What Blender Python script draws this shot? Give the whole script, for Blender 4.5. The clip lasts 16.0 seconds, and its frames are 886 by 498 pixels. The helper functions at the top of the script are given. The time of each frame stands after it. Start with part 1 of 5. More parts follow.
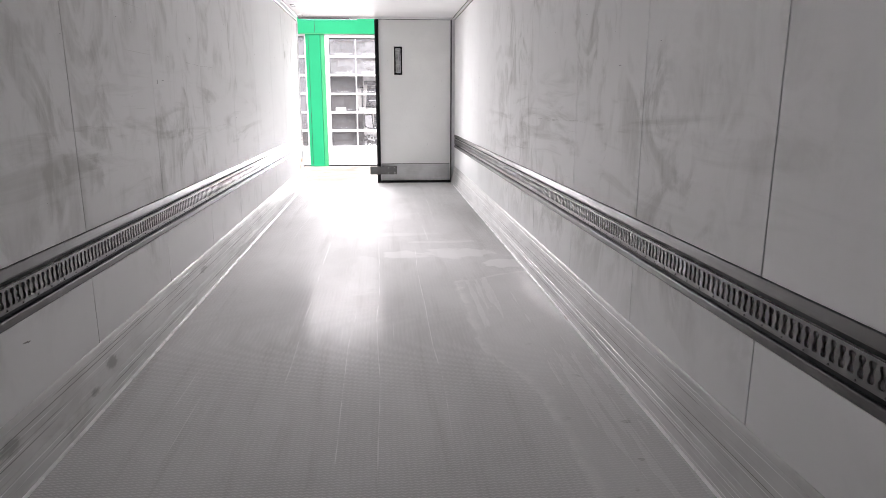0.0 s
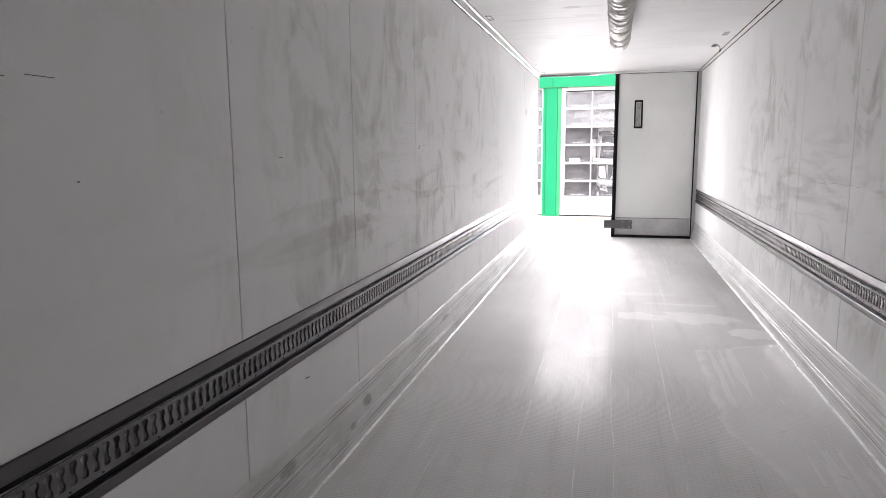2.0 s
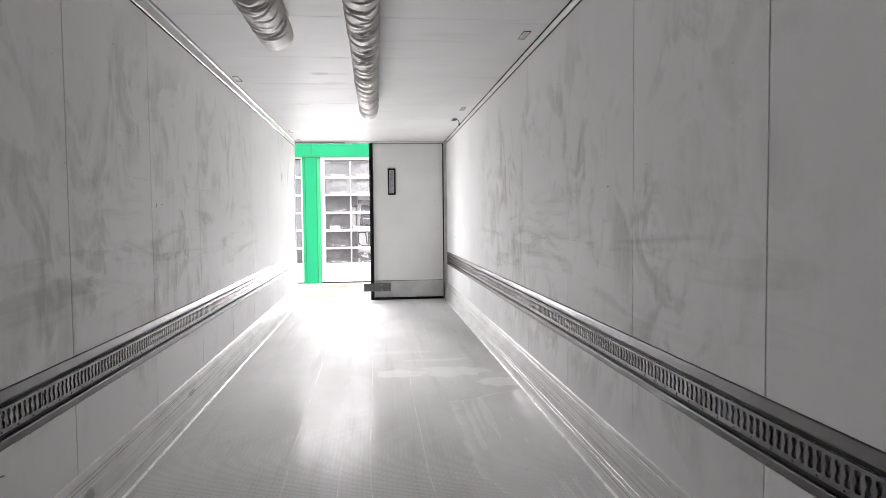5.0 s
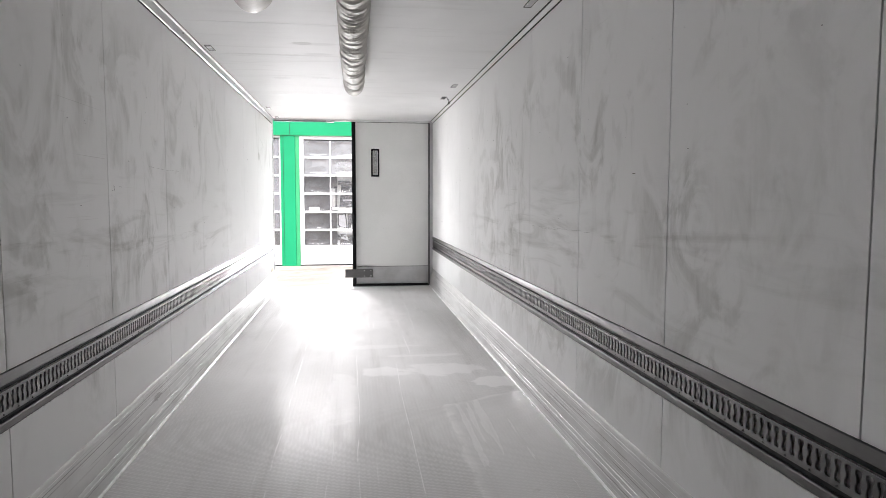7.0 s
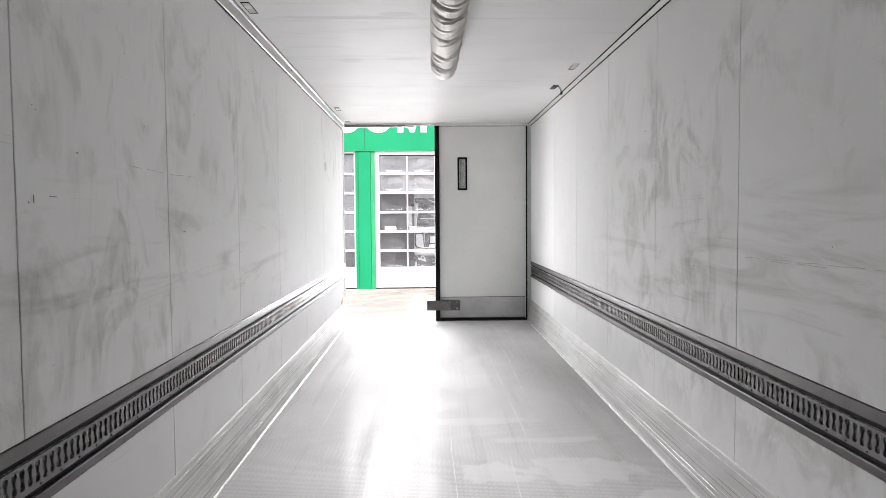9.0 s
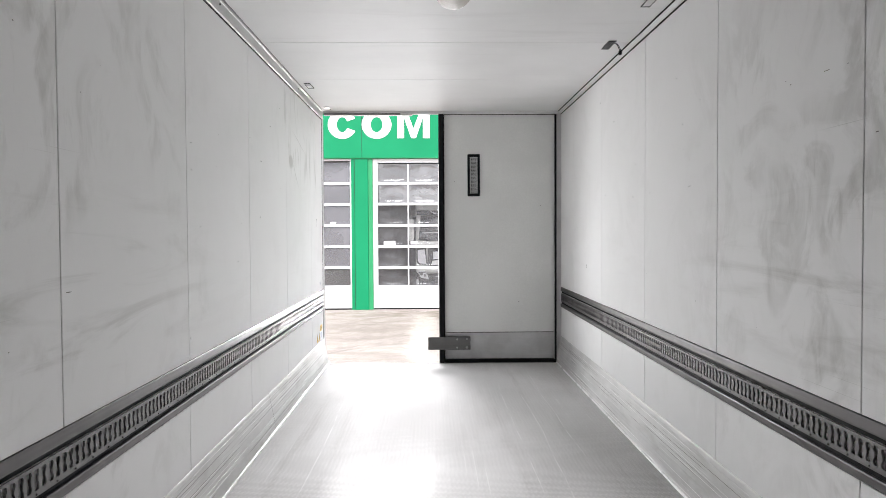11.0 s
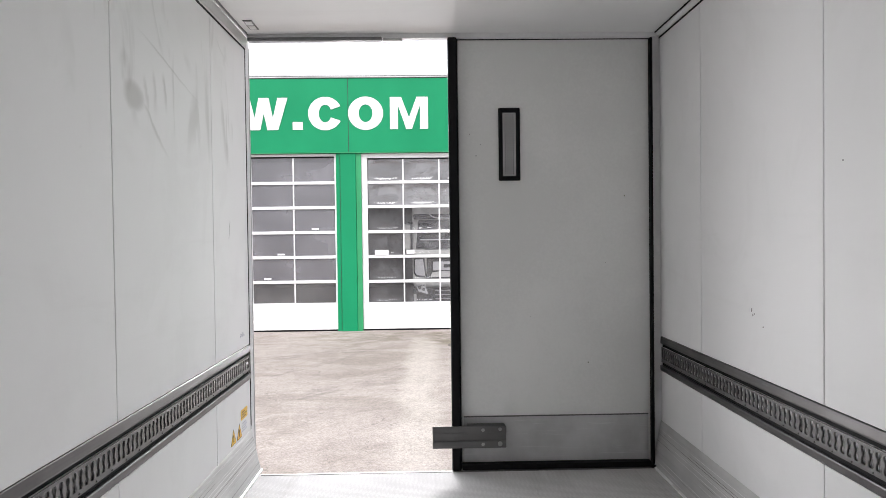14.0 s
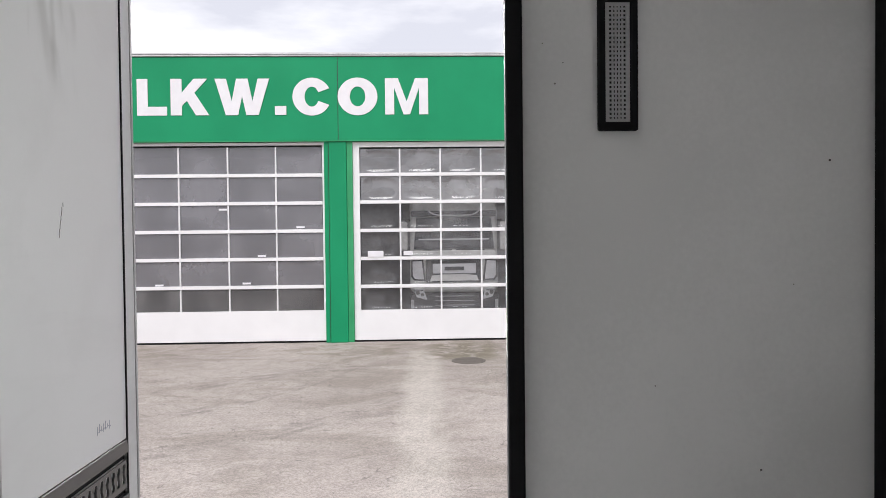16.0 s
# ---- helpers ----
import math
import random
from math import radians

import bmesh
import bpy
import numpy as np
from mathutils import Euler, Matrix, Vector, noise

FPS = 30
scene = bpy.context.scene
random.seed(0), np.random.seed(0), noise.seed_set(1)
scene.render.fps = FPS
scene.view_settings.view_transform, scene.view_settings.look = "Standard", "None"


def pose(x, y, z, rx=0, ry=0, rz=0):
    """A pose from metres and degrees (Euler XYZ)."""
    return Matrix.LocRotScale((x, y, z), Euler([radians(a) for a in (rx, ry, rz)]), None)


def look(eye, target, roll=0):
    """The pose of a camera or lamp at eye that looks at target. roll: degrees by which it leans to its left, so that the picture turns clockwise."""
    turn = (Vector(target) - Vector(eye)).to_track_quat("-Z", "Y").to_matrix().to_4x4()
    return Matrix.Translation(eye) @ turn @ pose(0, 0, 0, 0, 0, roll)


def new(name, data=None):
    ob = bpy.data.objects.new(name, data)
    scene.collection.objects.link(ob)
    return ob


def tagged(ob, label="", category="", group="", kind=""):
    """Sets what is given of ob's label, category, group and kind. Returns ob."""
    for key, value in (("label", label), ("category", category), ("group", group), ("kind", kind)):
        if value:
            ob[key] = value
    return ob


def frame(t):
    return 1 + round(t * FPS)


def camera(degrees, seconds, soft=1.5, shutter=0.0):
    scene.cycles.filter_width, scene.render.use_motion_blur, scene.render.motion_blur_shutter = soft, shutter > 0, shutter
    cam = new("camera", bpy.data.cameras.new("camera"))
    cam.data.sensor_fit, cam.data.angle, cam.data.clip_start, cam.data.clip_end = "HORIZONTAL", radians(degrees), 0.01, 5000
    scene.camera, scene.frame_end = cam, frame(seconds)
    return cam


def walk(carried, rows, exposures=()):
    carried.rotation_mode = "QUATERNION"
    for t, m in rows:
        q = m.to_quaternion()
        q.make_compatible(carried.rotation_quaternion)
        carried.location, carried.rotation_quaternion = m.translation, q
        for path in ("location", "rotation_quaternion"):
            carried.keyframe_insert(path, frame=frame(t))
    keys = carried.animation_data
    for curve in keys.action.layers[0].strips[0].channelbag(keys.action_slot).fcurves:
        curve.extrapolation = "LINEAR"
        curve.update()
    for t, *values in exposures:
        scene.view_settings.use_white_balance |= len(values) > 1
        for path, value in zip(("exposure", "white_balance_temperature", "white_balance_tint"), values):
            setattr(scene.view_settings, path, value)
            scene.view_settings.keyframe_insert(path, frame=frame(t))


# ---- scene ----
cam = camera(67.9, 16.0, soft=0.8)
PATH = [
    (0, (0.058, 0.306, 1.313), (0.235, 2.249, 0.873), -0.0),
    (0.5, (0.057, 0.294, 1.302), (0.208, 2.202, 0.722), 0.6),
    (1, (0.06, 0.292, 1.297), (0.051, 2.213, 0.741), 0.1),
    (1.5, (0.033, 0.281, 1.307), (-0.232, 2.218, 0.884), -1.4),
    (2, (-0.017, 0.256, 1.401), (-0.512, 2.171, 1.103), -0.4),
    (2.5, (-0.027, 0.252, 1.402), (-0.666, 2.138, 1.216), -1.2),
    (3, (-0.047, 0.27, 1.406), (-0.695, 2.158, 1.274), -1.2),
    (3.5, (-0.04, 0.266, 1.408), (-0.545, 2.199, 1.304), -1.4),
    (4, (-0.007, 0.272, 1.363), (-0.205, 2.261, 1.274), -0.8),
    (4.5, (0.059, 0.299, 1.329), (0.202, 2.292, 1.24), -1.1),
    (7, (-0.008, 0.761, 1.369), (0.26, 2.737, 1.217), 0.1),
    (7.5, (0.001, 1.131, 1.36), (0.157, 3.12, 1.215), -0.2),
    (8, (-0.047, 1.581, 1.358), (0.06, 3.574, 1.227), 0.1),
    (8.5, (-0.043, 2.023, 1.381), (0.037, 4.018, 1.276), -0.1),
    (9, (-0.12, 2.48, 1.36), (-0.076, 4.477, 1.264), -0.4),
    (11.5, (-0.102, 4.831, 1.345), (-0.068, 6.83, 1.296), -0.3),
    (12, (-0.114, 5.311, 1.334), (-0.073, 7.309, 1.279), -0.4),
    (12.5, (-0.116, 5.77, 1.347), (-0.076, 7.769, 1.294), -0.4),
    (13, (-0.148, 6.235, 1.368), (-0.107, 8.234, 1.321), -0.4),
    (13.5, (-0.11, 6.743, 1.394), (-0.069, 8.742, 1.355), -0.6),
    (14, (-0.15, 7.216, 1.382), (-0.109, 9.215, 1.346), -0.7),
    (14.5, (-0.164, 7.695, 1.36), (-0.117, 9.694, 1.322), -0.7),
    (15, (-0.198, 8.148, 1.372), (-0.147, 10.147, 1.334), -0.6),
    (15.5, (-0.265, 8.59, 1.375), (-0.211, 10.589, 1.333), -0.6),
    (16, (-0.287, 9.053, 1.385), (-0.227, 11.051, 1.347), -0.6),
]
EXPOSURES = [(0.0, 1.9, 6550, 14), (0.8, 2.02, 6550, 14), (1.5, 2.1, 6550, 14), (2.5, 1.9, 6560, 14), (3.5, 1.84, 6600, 13), (4.5, 1.86, 6550, 11), (7.0, 1.83, 6530, 10), (9.0, 1.68, 6500, 10), (11.5, 1.29, 6500, 9), (13.0, 1.08, 6500, 9), (14.5, 0.76, 6500, 11), (16.0, 0.45, 6500, 11)]
walk(cam, [(t, look(eye, target, roll)) for t, eye, target, roll in PATH], EXPOSURES)

# ---- world and light: overcast sky, added fill lamps ----
world = bpy.data.worlds.new("sky")
scene.world = world
world.use_nodes = True
wn, wl = world.node_tree.nodes, world.node_tree.links
sky = wn.new("ShaderNodeTexSky")
sky.sky_type, sky.sun_disc = "NISHITA", False
sky.sun_elevation, sky.sun_rotation = radians(49), radians(197)
wcoord = wn.new("ShaderNodeTexCoord")
wmap = wn.new("ShaderNodeMapping")
wmap.inputs["Scale"].default_value = (1.2, 1.2, 4.5)
wnoise = wn.new("ShaderNodeTexNoise")
wnoise.inputs["Scale"].default_value, wnoise.inputs["Detail"].default_value, wnoise.inputs["Roughness"].default_value = 2.2, 7, 0.55
wramp = wn.new("ShaderNodeValToRGB")
wramp.color_ramp.elements[0].position, wramp.color_ramp.elements[0].color = 0.38, (5.0, 5.05, 5.55, 1)
wramp.color_ramp.elements[1].position, wramp.color_ramp.elements[1].color = 0.60, (7.5, 7.45, 7.65, 1)
wmix = wn.new("ShaderNodeMix")
wmix.data_type, wmix.inputs["Factor"].default_value = "RGBA", 0.93
wl.new(wcoord.outputs["Generated"], wmap.inputs["Vector"])
wl.new(wmap.outputs["Vector"], wnoise.inputs["Vector"])
wl.new(wnoise.outputs["Fac"], wramp.inputs["Fac"])
wl.new(sky.outputs["Color"], wmix.inputs["A"])
wl.new(wramp.outputs["Color"], wmix.inputs["B"])
wl.new(wmix.outputs["Result"], wn["Background"].inputs["Color"])
wn["Background"].inputs["Strength"].default_value = 0.12

sun_data = bpy.data.lights.new("sun", "SUN")
sun_data.energy, sun_data.angle, sun_data.color = 1.7, radians(40), (1.0, 0.98, 0.97)
sun = new("sun", sun_data)
sun.matrix_world = look((-6, -20, 24), (0, 0, 0))

# added fill lamp for sky over the workshop roof, shining in through the doorway
over_roof = bpy.data.lights.new("roof_sky_fill", "AREA")
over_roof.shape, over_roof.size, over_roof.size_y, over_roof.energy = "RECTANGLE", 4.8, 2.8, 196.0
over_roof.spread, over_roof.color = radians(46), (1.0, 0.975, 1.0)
roof_fill = new("roof_sky_fill", over_roof)
roof_fill.matrix_world = look((-1.9, 23.0, 6.75), (-0.45, 6.0, 1.0))

# added low fill lamp for the pale yard's bounce, level through the rear doorway
yard_fill = bpy.data.lights.new("yard_bounce_fill", "AREA")
yard_fill.shape, yard_fill.size, yard_fill.size_y, yard_fill.energy = "RECTANGLE", 5.4, 1.4, 47.0
yard_fill.spread, yard_fill.color = radians(24), (1.0, 0.975, 1.0)
doorway = new("yard_bounce_fill", yard_fill)
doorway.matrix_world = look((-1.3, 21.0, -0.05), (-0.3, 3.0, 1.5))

# added lamp outside the doorway; brightens the right wall from the yard's open side
side_fill = bpy.data.lights.new("doorway_side_fill", "AREA")
side_fill.shape, side_fill.size, side_fill.size_y, side_fill.energy = "RECTANGLE", 0.5, 1.6, 4.7
side_fill.spread, side_fill.color = radians(80), (1.0, 0.98, 1.0)
side = new("doorway_side_fill", side_fill)
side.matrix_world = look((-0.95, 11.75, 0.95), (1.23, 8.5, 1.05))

# second added lamp, for the left wall; greenish in place of the fascia's reflection
side_fill_far = bpy.data.lights.new("doorway_far_side_fill", "AREA")
side_fill_far.shape, side_fill_far.size, side_fill_far.size_y, side_fill_far.energy = "RECTANGLE", 0.4, 1.5, 1.7
side_fill_far.spread, side_fill_far.color = radians(80), (0.94, 1.0, 0.965)
far_side = new("doorway_far_side_fill", side_fill_far)
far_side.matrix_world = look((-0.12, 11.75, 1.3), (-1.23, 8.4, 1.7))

# ---- materials ----


class Nodes:
    """A small builder of node materials in world-sized coordinates."""

    def __init__(self, name, base=(0.8, 0.8, 0.8), rough=0.5, metal=0.0):
        self.mat = bpy.data.materials.new(name)
        self.mat.use_nodes = True
        self.n, self.l = self.mat.node_tree.nodes, self.mat.node_tree.links
        self.b = self.n["Principled BSDF"]
        self.b.inputs["Base Color"].default_value = (*base, 1)
        self.b.inputs["Roughness"].default_value = rough
        self.b.inputs["Metallic"].default_value = metal
        self.pos = self.n.new("ShaderNodeNewGeometry").outputs["Position"]

    def noise(self, scale=(1, 1, 1), size=1.0, detail=4.0, rough=0.55, distort=0.0, shift=(0, 0, 0)):
        m = self.n.new("ShaderNodeMapping")
        m.inputs["Scale"].default_value, m.inputs["Location"].default_value = scale, shift
        t = self.n.new("ShaderNodeTexNoise")
        t.inputs["Scale"].default_value, t.inputs["Detail"].default_value = size, detail
        t.inputs["Roughness"].default_value, t.inputs["Distortion"].default_value = rough, distort
        self.l.new(self.pos, m.inputs["Vector"])
        self.l.new(m.outputs["Vector"], t.inputs["Vector"])
        return t.outputs["Fac"]

    def step(self, value, a, b, lo=0.0, hi=1.0):
        r = self.n.new("ShaderNodeMapRange")
        r.interpolation_type = "SMOOTHSTEP"
        r.inputs["From Min"].default_value, r.inputs["From Max"].default_value = a, b
        r.inputs["To Min"].default_value, r.inputs["To Max"].default_value = lo, hi
        self.l.new(value, r.inputs["Value"])
        return r.outputs["Result"]

    def axis(self, name):
        s = self.n.new("ShaderNodeSeparateXYZ")
        self.l.new(self.pos, s.inputs["Vector"])
        return s.outputs[name]

    def math(self, op, a, b=None):
        m = self.n.new("ShaderNodeMath")
        m.operation = op
        for i, v in enumerate((a, b)):
            if v is None:
                continue
            if isinstance(v, (int, float)):
                m.inputs[i].default_value = v
            else:
                self.l.new(v, m.inputs[i])
        return m.outputs["Value"]

    def mix(self, fac, a, b):
        m = self.n.new("ShaderNodeMix")
        m.data_type = "RGBA"
        if isinstance(fac, (int, float)):
            m.inputs["Factor"].default_value = fac
        else:
            self.l.new(fac, m.inputs["Factor"])
        for key, v in (("A", a), ("B", b)):
            if isinstance(v, tuple):
                m.inputs[key].default_value = (*v, 1)
            else:
                self.l.new(v, m.inputs[key])
        return m.outputs["Result"]

    def band(self, value, a, b, c, d, top=1.0):
        return self.math("MULTIPLY", self.step(value, a, b, 0.0, top), self.step(value, c, d, 1.0, 0.0))

    def random(self):
        return self.n.new("ShaderNodeObjectInfo").outputs["Random"]

    def color(self, v):
        self.l.new(v, self.b.inputs["Base Color"])
        return self

    def rough(self, v):
        self.l.new(v, self.b.inputs["Roughness"])
        return self

    def gloss(self, share, rough, tint=(0.95, 0.95, 0.95)):
        """Turns the plain sheen into an even share of soft gloss."""
        self.b.inputs["Specular IOR Level"].default_value = 0.0
        k = self.n.new("ShaderNodeBsdfGlossy")
        k.inputs["Color"].default_value = (*tint, 1)
        m = self.n.new("ShaderNodeMixShader")
        for v, socket in ((rough, k.inputs["Roughness"]), (share, m.inputs["Fac"])):
            if isinstance(v, (int, float)):
                socket.default_value = v
            else:
                self.l.new(v, socket)
        if self.b.inputs["Normal"].is_linked:
            self.l.new(self.b.inputs["Normal"].links[0].from_socket, k.inputs["Normal"])
        self.l.new(self.b.outputs["BSDF"], m.inputs[1])
        self.l.new(k.outputs["BSDF"], m.inputs[2])
        self.l.new(m.outputs["Shader"], self.n["Material Output"].inputs["Surface"])
        return self

    def bump(self, v, dist=0.002, strength=0.5):
        u = self.n.new("ShaderNodeBump")
        u.inputs["Distance"].default_value, u.inputs["Strength"].default_value = dist, strength
        self.l.new(v, u.inputs["Height"])
        if self.b.inputs["Normal"].is_linked:
            self.l.new(self.b.inputs["Normal"].links[0].from_socket, u.inputs["Normal"])
        self.l.new(u.outputs["Normal"], self.b.inputs["Normal"])
        return self


def simple(name, base, rough=0.5, metal=0.0, vary=0.12, size=6.0, relief=0.0006, fine=60.0):
    """A surface with cloudy variation at two scales and a fine relief."""
    g = Nodes(name, base, rough, metal)
    dark = tuple(c * (1 - vary) for c in base)
    light = tuple(min(1.0, c * (1 + vary)) for c in base)
    a, b = g.noise(size=size, detail=5), g.noise(size=fine, detail=3)
    g.color(g.mix(g.step(g.math("ADD", g.math("MULTIPLY", a, 0.7), g.math("MULTIPLY", b, 0.3)), 0.35, 0.65), dark, light))
    g.rough(g.step(a, 0.3, 0.7, max(0.02, rough - 0.07), min(1.0, rough + 0.07)))
    if relief:
        g.bump(b, relief, 0.6)
    return g.mat


def wall_material():
    """Off-white gelcoat panels with vertical smears, level scuffs and fine scratches."""
    g = Nodes("gelcoat_wall", (0.84, 0.84, 0.82), 0.45)
    y, z = g.axis("Y"), g.axis("Z")
    cloud = g.noise((1, 0.5, 0.5), 1.3, 3)
    smear = g.noise((1, 2.7, 2.3), 1.0, 7, 0.60, 1.3)
    blot = g.noise((1, 1.1, 1.0), 1.2, 4, 0.5, 1.0, (4, 1, 6))
    drip = g.noise((1, 6.0, 1.5), 1.0, 3, 0.5, 0.9, (1, 2, 3))
    level = g.noise((1, 0.9, 7.0), 1.0, 6, 0.62, 0.9, (0, 3, 7))
    scratch = g.noise((1, 1.1, 170.0), 1.0, 2, 0.4, 0.15, (0, 1, 2))
    where = g.math("MULTIPLY", g.band(y, 1.5, 3.4, 6.2, 8.0), g.band(z, 0.22, 0.6, 2.0, 2.45))
    wide = g.math("ADD", g.math("MULTIPLY", where, 0.88), 0.12)
    stroke = g.noise((1, 8.5, 2.8), 1.0, 5, 0.6, 1.5, (2, 5, 1))
    s1 = g.math("MULTIPLY", g.math("MULTIPLY", g.step(smear, 0.45, 0.60), g.step(blot, 0.36, 0.58)), wide)
    s1 = g.math("MULTIPLY", s1, g.step(stroke, 0.36, 0.60, 0.55, 1.0))
    s1 = g.math("ADD", s1, g.math("MULTIPLY", g.math("MULTIPLY", g.step(stroke, 0.56, 0.66), g.step(blot, 0.40, 0.62)), g.math("MULTIPLY", where, 0.35)))
    s1 = g.math("ADD", s1, g.math("MULTIPLY", g.math("MULTIPLY", g.step(g.axis("X"), 0.1, -0.1), 0.7), g.math("MULTIPLY", g.math("MULTIPLY", g.step(drip, 0.54, 0.70), g.band(y, 9.0, 9.4, 10.85, 10.95)), g.band(z, 1.7, 1.95, 2.5, 2.55))))
    left = g.step(g.axis("X"), 0.1, -0.1)
    wob = g.math("MULTIPLY", g.math("SUBTRACT", g.noise((1, 1, 1), 5.0, 3, 0.5, 0.5, (3, 1, 2)), 0.5), 0.10)
    marks = None
    for ya, za, yb, zb, w, k in ((9.60, 2.05, 9.605, 1.97, 0.035, 0.8), (9.66, 1.90, 9.69, 1.78, 0.028, 0.6), (9.765, 2.00, 9.78, 1.82, 0.016, 0.6), (9.75, 1.90, 10.02, 1.70, 0.022, 0.75),
                                 (9.857, 2.04, 9.866, 1.85, 0.026, 0.6), (9.95, 2.05, 9.948, 1.88, 0.018, 0.85), (9.80, 2.16, 10.46, 2.00, 0.030, 0.7), (10.20, 2.20, 10.30, 2.10, 0.05, 0.35),
                                 (10.66, 2.40, 10.83, 2.31, 0.020, 0.6), (10.77, 2.05, 10.79, 1.76, 0.018, 0.55), (10.88, 2.02, 10.895, 1.88, 0.022, 0.4)):
        slope = (yb - ya) / (zb - za)
        off = g.math("ABSOLUTE", g.math("ADD", g.math("SUBTRACT", g.math("SUBTRACT", y, ya), g.math("MULTIPLY", g.math("SUBTRACT", z, za), slope)), wob))
        m = g.math("MULTIPLY", g.math("MULTIPLY", g.step(off, w * 1.2, 0.0), g.band(z, zb, zb + 0.12, za - 0.03, za + 0.03)), k)
        marks = m if marks is None else g.math("MAXIMUM", marks, m)
    blob = g.math("ADD", g.math("POWER", g.math("MULTIPLY", g.math("ADD", g.math("SUBTRACT", y, 9.668), wob), 12.0), 2.0), g.math("POWER", g.math("MULTIPLY", g.math("SUBTRACT", z, 1.916), 17.0), 2.0))
    marks = g.math("MULTIPLY", g.math("MAXIMUM", marks, g.step(blob, 1.3, 0.2)), left)
    s1 = g.math("ADD", g.math("MULTIPLY", s1, 1.0), g.math("MULTIPLY", marks, 1.1))
    s2 = g.math("MULTIPLY", g.math("MULTIPLY", g.step(level, 0.50, 0.72), g.band(z, 0.75, 1.0, 1.3, 1.6)), wide)
    s3 = g.math("MULTIPLY", g.math("MULTIPLY", g.step(scratch, 0.71, 0.76), g.step(cloud, 0.5, 0.6)), where)
    base = g.mix(g.step(cloud, 0.3, 0.7), (0.865, 0.865, 0.862), (0.90, 0.90, 0.898))
    base = g.mix(g.math("MULTIPLY", g.random(), 0.35), base, (0.82, 0.82, 0.815))
    dirt = g.math("MINIMUM", g.math("ADD", g.math("MULTIPLY", s1, 0.40), g.math("ADD", g.math("MULTIPLY", s2, 0.40), g.math("MULTIPLY", s3, 0.3))), 0.62)
    base = g.mix(dirt, base, (0.40, 0.395, 0.365))
    g.color(base)
    g.bump(g.noise((1, 1, 1), 3.5, 2), 0.004, 0.35)
    g.bump(g.noise((1, 1, 1), 140, 2), 0.0003, 0.5)
    g.gloss(g.step(dirt, 0.0, 0.4, 0.007, 0.003), g.math("ADD", g.step(cloud, 0.3, 0.7, 0.30, 0.38), g.math("MULTIPLY", dirt, 0.3)))
    return g.mat


def ceiling_material():
    g = Nodes("gelcoat_ceiling", (0.78, 0.78, 0.77), 0.3)
    streak = g.noise((0.7, 5.0, 1), 1.2, 5, 0.55, 0.4)
    cloud = g.noise((1, 1, 1), 1.5, 3)
    fac = g.math("MULTIPLY", g.step(streak, 0.54, 0.70), g.step(g.axis("Y"), 7.5, 9.5, 0.15, 0.04))
    g.color(g.mix(fac, g.mix(g.step(cloud, 0.3, 0.7), (0.80, 0.80, 0.797), (0.84, 0.84, 0.837)), (0.45, 0.44, 0.42)))
    # rubbed oval stain and grimy streaks beside a cross joint
    x, y = g.axis("X"), g.axis("Y")
    rag = g.math("MULTIPLY", g.math("SUBTRACT", g.noise((1, 1, 1), 9.0, 4), 0.5), 0.9)
    grime = None
    for cx, cy, rx, ry, k in ((-0.39, 6.12, 0.085, 0.055, 0.42), (-0.30, 6.13, 0.20, 0.05, 0.18), (-0.60, 6.555, 0.48, 0.03, 0.20), (-0.30, 6.50, 0.12, 0.05, 0.2), (-0.70, 7.66, 0.10, 0.07, 0.16), (-0.30, 7.60, 0.14, 0.05, 0.14)):
        u, v = g.math("MULTIPLY", g.math("SUBTRACT", x, cx), 1 / rx), g.math("MULTIPLY", g.math("SUBTRACT", y, cy), 1 / ry)
        far = g.math("ADD", g.math("SQRT", g.math("ADD", g.math("MULTIPLY", u, u), g.math("MULTIPLY", v, v))), rag)
        m = g.step(far, 1.2, 0.6, 0.0, k)
        grime = m if grime is None else g.math("MAXIMUM", grime, m)
    g.color(g.mix(grime, g.b.inputs["Base Color"].links[0].from_socket, (0.36, 0.355, 0.34)))
    g.bump(g.noise((1, 3, 1), 1.6, 2), 0.008, 0.4)
    g.gloss(0.003, g.step(cloud, 0.3, 0.7, 0.26, 0.36))
    return g.mat


